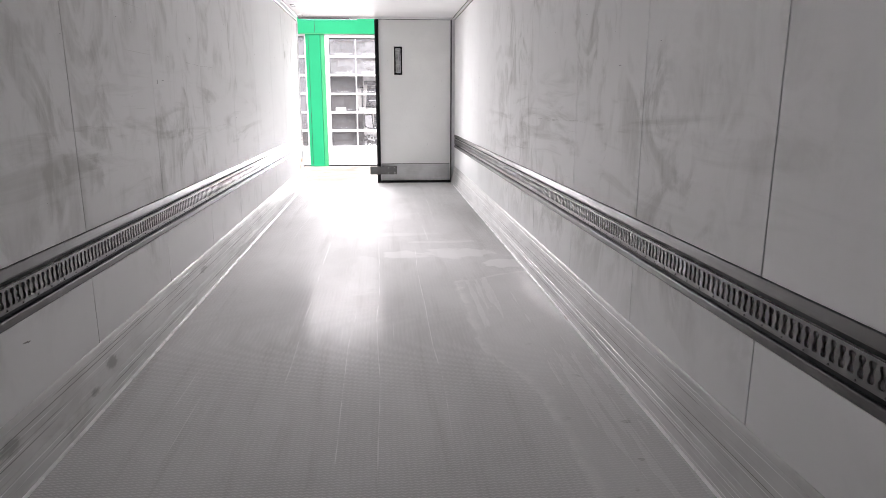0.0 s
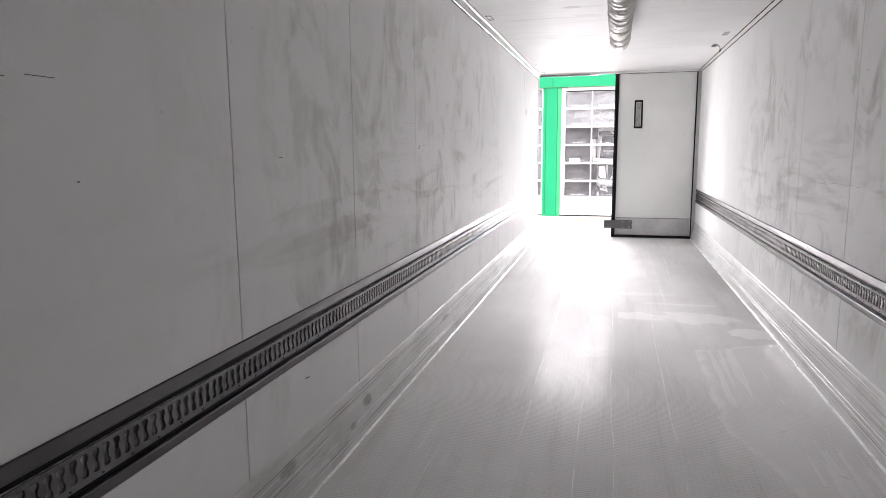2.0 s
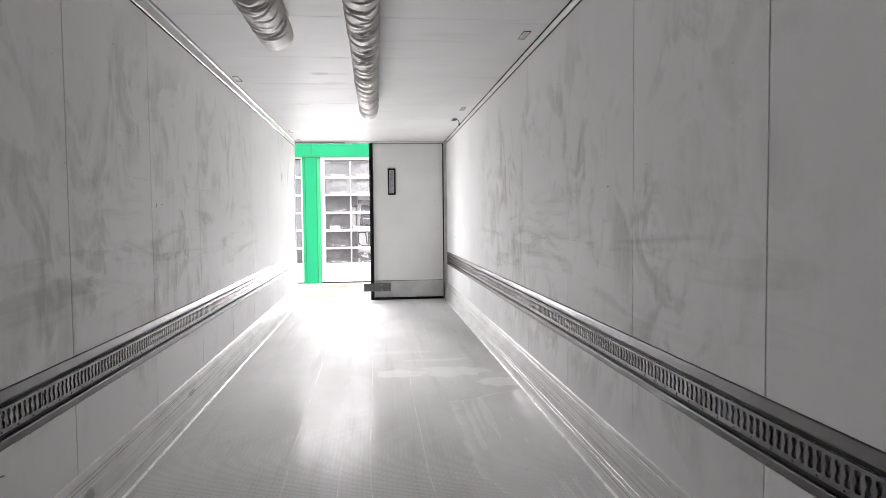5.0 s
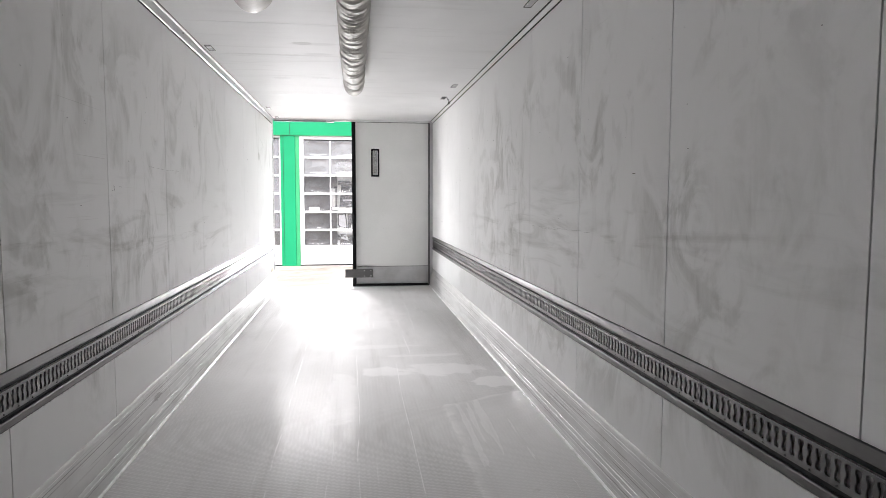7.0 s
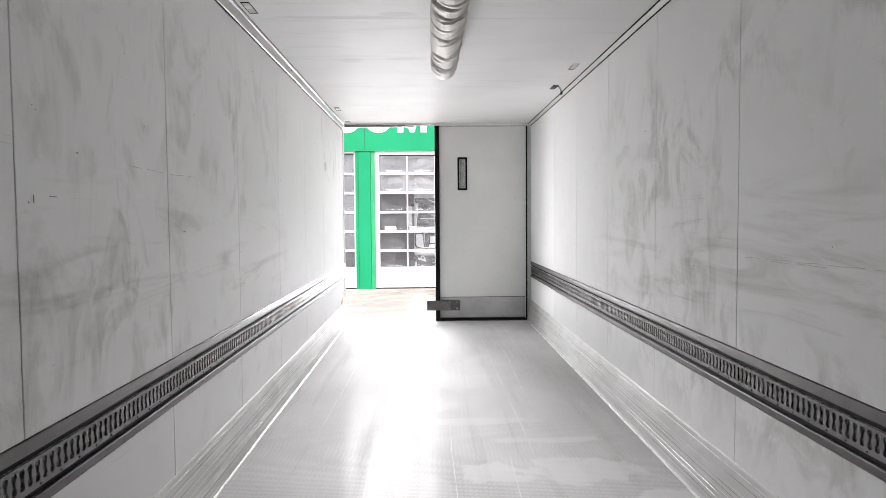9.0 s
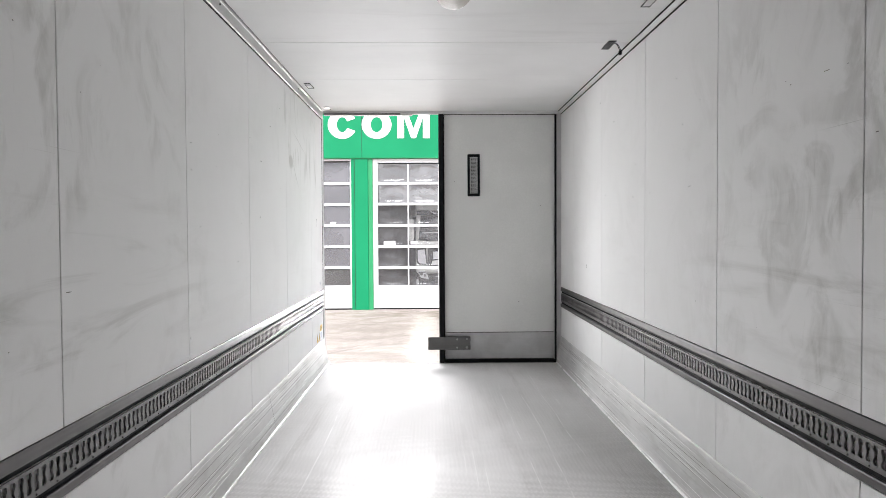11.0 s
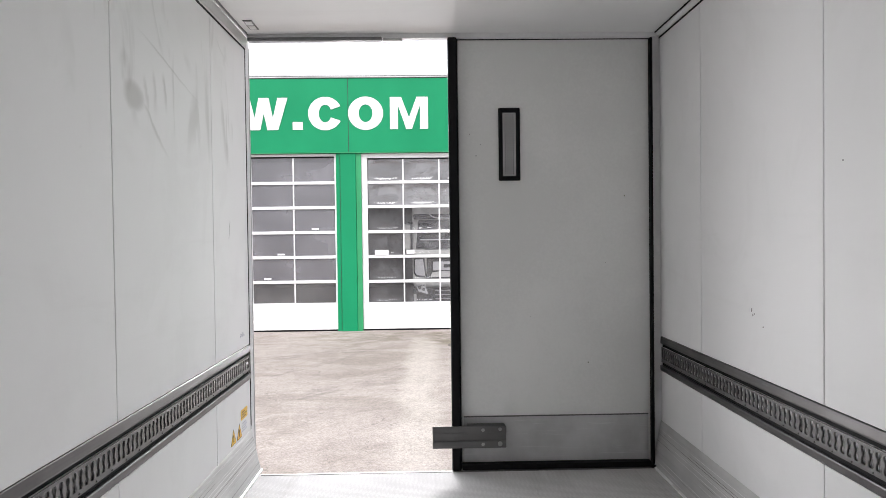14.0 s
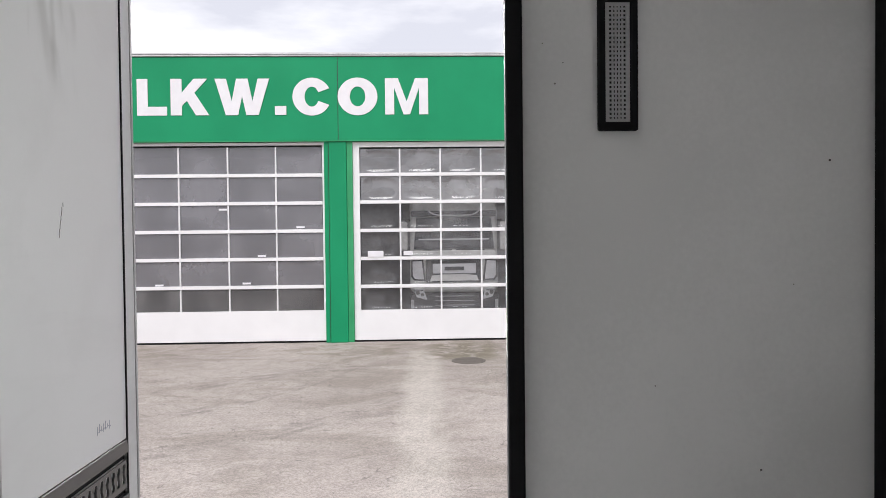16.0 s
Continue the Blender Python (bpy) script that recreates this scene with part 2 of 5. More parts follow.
def floor_material():
    """Grey aluminium tread floor: a fine raised grain, lengthwise scratches, dull dried patches."""
    g = Nodes("tread_floor", (0.5, 0.5, 0.5), 0.4, 0.0)
    x, y = g.axis("X"), g.axis("Y")
    cloud = g.noise((1, 0.6, 1), 1.6, 5, 0.6)
    streak = g.noise((9.0, 0.5, 1), 1.0, 5, 0.6, 0.3)
    scratch = g.noise((85.0, 0.8, 1), 1.0, 2, 0.4, 0.2)
    ragged = g.noise((1, 1, 1), 4.2, 6, 0.62, 0.6, (0.6, 0.35, 0))
    pm = None
    for cx, cy, rx, ry, k in ((0.19, 5.92, 0.19, 0.13, 0.75), (0.72, 5.93, 0.38, 0.17, 0.75), (1.06, 5.55, 0.15, 0.13, 1.0), (0.10, 6.80, 0.46, 0.07, 0.4),
                              (-0.10, 7.20, 0.20, 0.16, 0.4), (0.60, 6.42, 0.30, 0.05, 0.5), (0.05, 7.90, 0.40, 0.24, 0.25), (-0.10, 5.30, 0.10, 0.60, 0.35)):
        u = g.math("POWER", g.math("MULTIPLY", g.math("SUBTRACT", x, cx), 1 / rx), 2.0)
        v = g.math("POWER", g.math("MULTIPLY", g.math("SUBTRACT", y, cy), 1 / ry), 2.0)
        far = g.math("ADD", g.math("SQRT", g.math("ADD", u, v)), g.math("MULTIPLY", g.math("SUBTRACT", ragged, 0.5), 2.4))
        m = g.step(far, 1.14, 0.86, 0.0, k)
        pm = m if pm is None else g.math("MAXIMUM", pm, m)
    base = g.mix(g.step(cloud, 0.3, 0.7), (0.51, 0.505, 0.50), (0.59, 0.585, 0.58))
    base = g.mix(g.math("MULTIPLY", g.step(streak, 0.5, 0.75), 0.4), base, (0.33, 0.32, 0.31))
    # dried puddle along one side, with a wandering edge
    shore = g.math("ADD", g.step(y, 3.75, 2.95, 0.58, 0.77), g.math("MULTIPLY", g.math("SUBTRACT", g.noise((1, 1, 1), 2.6, 6, 0.62), 0.5), 0.13))
    edge = g.math("SUBTRACT", x, shore)
    bay = g.math("SUBTRACT", y, g.math("ADD", g.step(x, 0.5, 1.2, 5.0, 5.26), g.math("MULTIPLY", g.math("SUBTRACT", ragged, 0.5), 0.16)))
    along = g.math("MULTIPLY", g.step(bay, 0.01, -0.02), g.step(y, 1.7, 2.1))
    puddle = g.math("MULTIPLY", g.step(edge, 0.0, 0.03), along)
    rim = g.math("MAXIMUM", g.math("MULTIPLY", g.band(edge, -0.02, 0.0, 0.02, 0.06), along), g.math("MULTIPLY", g.band(bay, -0.05, -0.02, -0.005, 0.015), g.step(edge, 0.0, 0.03)))
    pm = g.math("MAXIMUM", pm, g.math("MULTIPLY", puddle, 0.42))
    base = g.mix(g.math("MULTIPLY", pm, 0.50), base, (0.86, 0.852, 0.845))
    base = g.mix(g.math("MULTIPLY", rim, g.step(ragged, 0.38, 0.60, 0.05, 0.45)), base, (0.80, 0.79, 0.775))
    spots = g.math("MULTIPLY", g.step(g.noise((1, 1.3, 1), 7.0, 2, 0.5, 0.3, (2, 0, 5)), 0.66, 0.70), g.math("MULTIPLY", g.band(x, 0.75, 0.9, 1.12, 1.18), g.band(y, 1.6, 2.0, 3.4, 4.0)))
    base = g.mix(g.math("MULTIPLY", spots, 0.45), base, (0.24, 0.235, 0.22))
    base = g.mix(g.math("MULTIPLY", g.step(scratch, 0.70, 0.75), g.math("MULTIPLY", g.step(cloud, 0.48, 0.6), 0.5)), base, (0.80, 0.80, 0.79))
    cut = None
    for i, (sx, y0, y1) in enumerate(((-0.14, 1.6, 4.6), (0.02, 2.2, 7.0), (0.33, 2.6, 6.4), (0.47, 6.0, 10.4), (0.62, 7.0, 10.6), (-0.45, 3.0, 8.0), (0.80, 8.0, 10.8), (-0.80, 6.5, 10.5))):
        bend = g.math("ADD", x, g.math("MULTIPLY", g.math("SUBTRACT", g.noise((0.3, 0.5, 1), 1.0, 2, 0.5, 0.0, (i * 1.7, i, 0)), 0.5), 0.12))
        m = g.math("MULTIPLY", g.band(bend, sx - 0.0035, sx - 0.0008, sx + 0.0008, sx + 0.0035), g.band(y, y0, y0 + 0.4, y1 - 0.6, y1))
        cut = m if cut is None else g.math("MAXIMUM", cut, m)
    base = g.mix(g.math("MULTIPLY", cut, g.step(g.noise((1, 3.0, 1), 1.2, 3), 0.38, 0.6, 0.0, 0.7)), base, (0.86, 0.855, 0.85))
    # herringbone tread: rows across, broken into slanting runs
    run = g.math("PINGPONG", x, 0.0125)
    row = g.math("SINE", g.math("MULTIPLY", g.math("ADD", y, g.math("MULTIPLY", run, 0.45)), 2 * math.pi / 0.0165))
    side = g.math("SINE", g.math("MULTIPLY", x, 2 * math.pi / 0.025))
    tread = g.math("ADD", g.math("MULTIPLY", row, 0.40), g.math("ADD", g.math("MULTIPLY", side, 0.08), 0.5))
    grain = g.noise((125.0, 85.0, 1), 1.0, 1.0, 0.4)
    lit = g.math("MULTIPLY", g.math("MULTIPLY", g.step(tread, 0.25, 0.95), g.step(pm, 0.0, 0.8, 1.0, 0.45)), g.step(grain, 0.3, 0.6, 0.16, 0.42))
    g.color(g.mix(lit, base, (0.88, 0.875, 0.87)))
    g.bump(tread, 0.0010, 0.10)
    g.bump(scratch, 0.0005, 0.15)
    rough = g.math("ADD", g.step(cloud, 0.3, 0.7, 0.13, 0.17), g.math("ADD", g.math("MULTIPLY", pm, -0.03), g.math("MULTIPLY", g.step(streak, 0.42, 0.70), 0.20)))
    g.gloss(g.math("ADD", g.step(cloud, 0.3, 0.7, 0.0026, 0.0036), g.math("ADD", g.math("MULTIPLY", pm, 0.002), g.math("MULTIPLY", puddle, 0.08))), rough)
    return g.mat


def skirting_material():
    g = Nodes("scuffed_aluminium", (0.6, 0.6, 0.6), 0.5, 0.12)
    y, z = g.axis("Y"), g.axis("Z")
    line = g.noise((1, 0.55, 60.0), 1.0, 4, 0.5, 0.3)
    scuff = g.noise((1, 2.2, 7.0), 1.0, 6, 0.6, 0.9)
    cloud = g.noise((1, 1, 2), 2.4, 4)
    streak = g.noise((1, 0.8, 130.0), 1.0, 3, 0.5, 0.4, (3, 0, 1))
    base = g.mix(g.step(cloud, 0.3, 0.7), (0.52, 0.517, 0.51), (0.63, 0.627, 0.62))
    base = g.mix(g.math("MULTIPLY", g.step(scuff, 0.54, 0.72), 0.35), base, (0.36, 0.345, 0.33))
    base = g.mix(g.math("MULTIPLY", g.step(line, 0.62, 0.72), 0.22), base, (0.24, 0.225, 0.21))
    base = g.mix(g.math("MULTIPLY", g.step(streak, 0.70, 0.76), 0.28), base, (0.18, 0.172, 0.165))
    base = g.mix(g.math("MULTIPLY", g.step(streak, 0.32, 0.26), 0.25), base, (0.70, 0.69, 0.68))
    g.color(base)
    # pale lines: scratches with their white glints painted in; dark lines: scratches
    for i, (zc, pale) in enumerate(((0.022, 1), (0.041, 1), (0.052, 0), (0.064, 1), (0.112, 1), (0.131, 0), (0.143, 1), (0.152, 0), (0.165, 1), (0.176, 1), (0.190, 0), (0.205, 0), (0.222, 1))):
        wav = g.math("ADD", z, g.math("MULTIPLY", g.math("SUBTRACT", g.noise((1, 0.35, 0.2), 1.0, 3, 0.5, 0.0, (i, i * 2.3, 0)), 0.5), 0.022))
        gate = g.step(g.noise((1, 0.9, 0.1), 1.0, 3, 0.55, 0.0, (i * 3.1, i * 1.3, 4)), 0.43, 0.56, 0.0, 0.8)
        line = g.math("MULTIPLY", g.band(wav, zc - 0.0022, zc - 0.0006, zc + 0.0006, zc + 0.0022), gate)
        base = g.mix(line, base, (0.88, 0.875, 0.87) if pale else (0.12, 0.115, 0.11))
    # rubbed dark smudges
    rag = g.math("MULTIPLY", g.math("SUBTRACT", g.noise((1, 1, 2.5), 16.0, 4, 0.6, 0.8), 0.5), 1.8)
    for cy, cz, ry, rz in ((3.27, 0.14, 0.07, 0.035), (3.05, 0.09, 0.05, 0.02), (4.9, 0.16, 0.10, 0.02), (2.45, 0.17, 0.09, 0.03)):
        u, v = g.math("MULTIPLY", g.math("SUBTRACT", y, cy), 1 / ry), g.math("MULTIPLY", g.math("SUBTRACT", z, cz), 1 / rz)
        far = g.math("ADD", g.math("SQRT", g.math("ADD", g.math("MULTIPLY", u, u), g.math("MULTIPLY", v, v))), rag)
        base = g.mix(g.math("MULTIPLY", g.step(far, 1.1, 0.4, 0.0, 0.6), g.step(g.axis("X"), 0.1, -0.1)), base, (0.17, 0.16, 0.15))
    g.color(base)
    g.bump(streak, 0.0005, 0.3)
    g.rough(g.step(scuff, 0.3, 0.7, 0.38, 0.52))
    return g.mat


def metal_material(name, base, rough, metal=0.85):
    g = Nodes(name, base, rough, metal)
    brush = g.noise((1, 1.2, 90.0), 1.0, 3, 0.5)
    cloud = g.noise(size=4.0, detail=5)
    worn = g.noise((1, 3, 20), 1.5, 5, 0.6, 0.5)
    dark, light = tuple(c * 0.85 for c in base), tuple(min(1, c * 1.12) for c in base)
    col = g.mix(g.step(cloud, 0.3, 0.7), dark, light)
    g.color(g.mix(g.math("MULTIPLY", g.step(worn, 0.58, 0.68), 0.35), col, tuple(min(1, c * 1.5) for c in base)))
    g.rough(g.step(brush, 0.3, 0.7, rough - 0.06, rough + 0.08))
    g.bump(brush, 0.0003, 0.5)
    return g.mat


def fabric_material():
    g = Nodes("duct_fabric", (0.42, 0.40, 0.36), 0.75)
    cloud = g.noise(size=5, detail=6)
    weave = g.noise(size=420, detail=2)
    g.color(g.mix(g.step(cloud, 0.3, 0.7), (0.40, 0.385, 0.355), (0.52, 0.50, 0.465)))
    g.bump(g.noise((1, 1.6, 1), 11, 4, 0.55, 1.2), 0.010, 0.3)
    g.bump(weave, 0.0005, 0.5)
    return g.mat


def ground_material():
    """Worn pale asphalt: aggregate, tyre tracks, dirt and a damp stain by the gates."""
    g = Nodes("worn_asphalt", (0.3, 0.28, 0.26), 0.85)
    x, y = g.axis("X"), g.axis("Y")
    agg = g.noise(size=42, detail=6, rough=0.75)
    speck = g.noise(size=130, detail=2)
    mid = g.noise(size=5.5, detail=5, rough=0.65)
    cloud = g.noise(size=0.55, detail=6, rough=0.6)
    sweep = g.noise((0.6, 1.1, 1), 0.9, 7, 0.62, 1.2)
    track = g.noise((0.4, 1.6, 1), 1.0, 4, 0.6, 1.0, (2, 1, 0))
    base = g.mix(g.step(cloud, 0.32, 0.68), (0.335, 0.29, 0.265), (0.41, 0.36, 0.33))
    base = g.mix(g.math("MULTIPLY", g.step(sweep, 0.45, 0.66), 0.62), base, (0.235, 0.20, 0.17))
    base = g.mix(g.math("MULTIPLY", g.math("MULTIPLY", g.band(track, 0.565, 0.58, 0.59, 0.61), g.step(mid, 0.4, 0.6)), 0.35), base, (0.19, 0.165, 0.15))
    crack = g.noise((1, 1, 1), 1.3, 3, 0.5, 0.4, (7, 3, 0))
    base = g.mix(g.math("MULTIPLY", g.math("MULTIPLY", g.band(crack, 0.495, 0.499, 0.501, 0.505), g.step(mid, 0.42, 0.55)), 0.6), base, (0.12, 0.105, 0.095))
    wear = g.noise(size=2.6, detail=5, rough=0.6, shift=(3, 1, 0))
    for x0, y0, slope, bend, k in ((-3.0, 18.10, 1.0, 0.30, 0.55), (-3.0, 18.32, 1.0, 0.30, 0.40), (-2.5, 16.38, 0.6, 0.25, 0.5), (-2.5, 16.62, 0.6, 0.25, 0.35), (-3.06, 19.83, 0.75, -0.20, 0.5), (-3.06, 20.05, 0.75, -0.20, 0.35), (-0.8, 17.6, 0.5, 0.12, 0.35)):
        u = g.math("SUBTRACT", x, x0)
        arc = g.math("ADD", g.math("MULTIPLY", u, slope), g.math("MULTIPLY", g.math("MULTIPLY", u, u), bend))
        off = g.math("ABSOLUTE", g.math("ADD", g.math("SUBTRACT", g.math("SUBTRACT", y, y0), arc), g.math("MULTIPLY", g.math("SUBTRACT", cloud, 0.5), 0.5)))
        m = g.math("MULTIPLY", g.step(off, 0.13, 0.03), g.math("MULTIPLY", g.step(wear, 0.40, 0.62), g.band(u, -2.6, -1.4, 1.0, 2.4)))
        base = g.mix(g.math("MULTIPLY", m, k), base, (0.155, 0.135, 0.122))
    pale = g.math("MULTIPLY", g.band(g.math("ADD", x, g.math("MULTIPLY", g.math("SUBTRACT", cloud, 0.5), 0.6)), -0.75, -0.42, -0.22, 0.1), g.band(y, 12, 14, 21.5, 23))
    base = g.mix(g.math("MULTIPLY", pale, 0.5), base, (0.52, 0.475, 0.43))
    moss = g.math("MULTIPLY", g.step(g.noise(size=1.4, detail=7, rough=0.65, distort=0.6), 0.48, 0.64), g.band(y, 20.4, 22.2, 23.4, 23.9, 0.55))
    moss = g.math("MAXIMUM", moss, g.math("MULTIPLY", g.step(g.noise(size=2.2, detail=6, rough=0.6, distort=0.5, shift=(1, 2, 0)), 0.38, 0.54), g.math("MULTIPLY", g.band(x, -0.5, 0.1, 0.9, 1.5), g.band(y, 20.9, 21.7, 23.0, 23.4))))
    base = g.mix(g.math("MULTIPLY", moss, 0.75), base, (0.135, 0.115, 0.07))
    grit = g.math("ADD", g.step(agg, 0.34, 0.66, 0.28, 0.80), g.math("ADD", g.step(speck, 0.35, 0.65, 0.12, 0.40), g.step(mid, 0.3, 0.7, 0.16, 0.30)))
    m = g.n.new("ShaderNodeVectorMath")
    m.operation = "SCALE"
    g.l.new(base, m.inputs[0])
    g.l.new(grit, m.inputs["Scale"])
    g.color(m.outputs["Vector"])
    g.bump(agg, 0.006, 0.7)
    return g.mat


def pane_material(name, clear, tint, gloss, rough, wobble):
    """Acrylic pane: part clear, part dusty, with a wavy gloss; wavy panes get painted reflection haze."""
    g = Nodes(name, tint, 0.6)
    cloud = g.noise(size=1.1, detail=4)
    streak = g.noise((6.0, 1, 0.7), 1.0, 4, 0.6, 0.4)
    g.color(g.mix(g.step(cloud, 0.35, 0.65), tuple(c * 0.84 for c in tint), g.mix(g.step(streak, 0.45, 0.7, 0.0, 0.5), tint, tuple(c * 1.15 for c in tint))))
    if wobble:
        g.bump(g.noise((1.0, 1.0, 2.2), 3.6, 2, 0.5, 1.6), 0.03, wobble)
    g.gloss(gloss, rough)
    coated = g.n["Material Output"].inputs["Surface"].links[0].from_socket
    t = g.n.new("ShaderNodeBsdfTransparent")
    t.inputs["Color"].default_value = (0.86, 0.87, 0.88, 1)
    m = g.n.new("ShaderNodeMixShader")
    # in wavy panes the swirling haze paints reflections into the mix
    haze, spread = (g.noise((1.0, 1.0, 1.9), 1.5, 4, 0.5, 0.8, (1, 0, 3)), 0.08) if wobble else (cloud, 0.06)
    g.l.new(g.step(haze, 0.36, 0.64, 1 - clear - spread, 1 - clear + spread), m.inputs["Fac"])
    g.l.new(t.outputs["BSDF"], m.inputs[1])
    g.l.new(coated, m.inputs[2])
    g.l.new(m.outputs["Shader"], g.n["Material Output"].inputs["Surface"])
    return g.mat


WALL, CEIL, FLOOR, SKIRT = wall_material(), ceiling_material(), floor_material(), skirting_material()
RAIL = metal_material("anodised_rail", (0.17, 0.166, 0.166), 0.40, 0.6)
FLANGE = metal_material("dark_rail_flange", (0.135, 0.13, 0.13), 0.40, 0.6)
for m in (RAIL, FLANGE):
    m.node_tree.nodes["Principled BSDF"].inputs["Specular IOR Level"].default_value = 0.25
RAIL_DARK = simple("rail_recess", (0.05, 0.05, 0.05), 0.6, 0.3)
CHANNEL = simple("bare_channel", (0.78, 0.78, 0.775), 0.5)
STEEL = metal_material("dull_steel", (0.12, 0.119, 0.117), 0.4, 0.6)
BOLT = metal_material("bright_bolt", (0.36, 0.36, 0.355), 0.35)
KICK = metal_material("kick_aluminium", (0.56, 0.56, 0.565), 0.5, 0.15)
TRIM = simple("white_trim", (0.78, 0.78, 0.78), 0.6, vary=0.05)
BULKHEAD = simple("bulkhead_grey", (0.10, 0.10, 0.098), 0.6)
# white trim again, painted greyer to stand in for shade on the left cove
TRIM_SHADED = simple("white_trim_shaded", (0.56, 0.56, 0.555), 0.4, vary=0.08)
BEAD = simple("white_sealing_bead", (0.90, 0.90, 0.895), 0.3, vary=0.04)
BACKING = simple("panel_core", (0.035, 0.035, 0.035), 0.8)
RUBBER = simple("black_rubber", (0.008, 0.008, 0.009), 0.65, size=20)
RUBBER.node_tree.nodes["Principled BSDF"].inputs["Specular IOR Level"].default_value = 0.15
GREY_RUBBER = simple("grey_rubber", (0.16, 0.16, 0.165), 0.55, size=20)
DOORSKIN = simple("door_gelcoat", (0.80, 0.805, 0.79), 0.36, vary=0.04, size=1.5)
PLASTIC_GREY = simple("grey_plastic", (0.42, 0.42, 0.42), 0.45)
LENS = simple("lamp_lens", (0.72, 0.72, 0.72), 0.25, vary=0.04)
DARK = simple("cavity_shade", (0.03, 0.03, 0.03), 0.7)
FABRIC = fabric_material()
YELLOW = simple("sticker_yellow", (0.85, 0.52, 0.03), 0.4, size=30)
PRINT = simple("print_black", (0.03, 0.03, 0.03), 0.5)
PRINT_PALE = simple("print_pale_grey", (0.45, 0.47, 0.55), 0.5)
MARK = simple("scuff_dark", (0.12, 0.115, 0.11), 0.6)
SCORED = simple("scored_gelcoat", (0.36, 0.355, 0.345), 0.6)
GROUND = ground_material()
GREEN = simple("green_cladding", (0.007, 0.25, 0.108), 0.42, vary=0.06, size=0.8)
GREEN.node_tree.nodes["Principled BSDF"].inputs["Specular IOR Level"].default_value = 0.2
GREEN_TRIM = simple("green_edge_trim", (0.02, 0.27, 0.105), 0.45, vary=0.08, size=3)
LETTER = simple("white_lettering", (0.71, 0.70, 0.725), 0.4, vary=0.03)
GATE_WHITE = simple("white_gate_paint", (0.74, 0.733, 0.742), 0.4, vary=0.02, size=2)
CAP = simple("pale_roof_trim", (0.56, 0.56, 0.565), 0.4, 0.3, vary=0.14, size=2)
PANE_FLAT = pane_material("dusty_pane", 0.42, (0.235, 0.23, 0.25), 0.10, 0.12, 0.0)
PANE_CLEAR = pane_material("clear_pane", 0.72, (0.26, 0.255, 0.26), 0.2, 0.08, 0.0)
# grey haze of the next two paints reflected sky into the pane
PANE_BULGED = pane_material("bulged_pane", 0.70, (0.27, 0.265, 0.275), 0.11, 0.08, 0.05)
PANE_SKY_HAZE = pane_material("pane_with_sky_haze", 0.46, (0.36, 0.36, 0.375), 0.16, 0.10, 0.10)
HALL = simple("hall_wall", (0.30, 0.30, 0.30), 0.8)
HALL_FLOOR = simple("hall_floor", (0.22, 0.215, 0.21), 0.5)
CAB = simple("pale_cab_paint", (0.80, 0.785, 0.765), 0.25, vary=0.03)
CAB_GLASS = simple("cab_glass", (0.03, 0.032, 0.035), 0.16, vary=0.05, relief=0)
CAB_DARK = simple("cab_black_plastic", (0.025, 0.025, 0.027), 0.5)
LIGHT_GLASS = simple("headlamp_glass", (0.75, 0.76, 0.78), 0.1, 0.4, relief=0)
IRON = simple("cast_iron", (0.15, 0.13, 0.115), 0.8, 0.0)

# ---- mesh helpers ----


def box(bm, x0, x1, y0, y1, z0, z1, bevel=0.0, seg=1):
    """An axis-aligned box added to bm, with its edges bevelled."""
    made = bmesh.ops.create_cube(bm, size=1.0)["verts"]
    for v in made:
        v.co = Vector((x0 + (v.co.x + 0.5) * (x1 - x0), y0 + (v.co.y + 0.5) * (y1 - y0), z0 + (v.co.z + 0.5) * (z1 - z0)))
    if bevel:
        edges = {e for v in made for e in v.link_edges}
        bmesh.ops.bevel(bm, geom=list(edges), offset=bevel, segments=seg, affect="EDGES", profile=0.5)
    return bm


def boxed(*dims, bevel=0.0, seg=1):
    return box(bmesh.new(), *dims, bevel=bevel, seg=seg)


def cyl(bm, p, axis, r, h, n=20, r2=None):
    """A cylinder round the point p along an axis ("x", "y" or "z")."""
    turn = {"z": Matrix(), "x": Matrix.Rotation(radians(90), 4, "Y"), "y": Matrix.Rotation(radians(90), 4, "X")}[axis]
    bmesh.ops.create_cone(bm, cap_ends=True, segments=n, radius1=r, radius2=r if r2 is None else r2, depth=h, matrix=Matrix.Translation(p) @ turn)
    return bm


def prism(bm, outline, y0, y1):
    """An outline of (x, z) points drawn out along y."""
    a = [bm.verts.new((x, y0, z)) for x, z in outline]
    b = [bm.verts.new((x, y1, z)) for x, z in outline]
    n = len(a)
    bm.faces.new(a)
    bm.faces.new(b[::-1])
    for i in range(n):
        bm.faces.new((a[i], b[i], b[(i + 1) % n], a[(i + 1) % n]))
    bmesh.ops.recalc_face_normals(bm, faces=bm.faces[:])
    return bm


def mesh_of(name, bm, material, smooth=False):
    me = bpy.data.meshes.new(name)
    bm.to_mesh(me)
    bm.free()
    me.materials.append(material)
    if smooth:
        for p in me.polygons:
            p.use_smooth = True
    return me


def base_of(ob):
    return Vector(ob["base"]) if "base" in ob else Vector((0, 0, 0))


def thing(name, at, label, category, group="", kind=""):
    """An Empty at the base of a thing, which parents its parts."""
    ob = new(name)
    ob.location, ob.empty_display_size = at, 0.1
    ob["base"] = at
    return tagged(ob, label, category, group, kind)


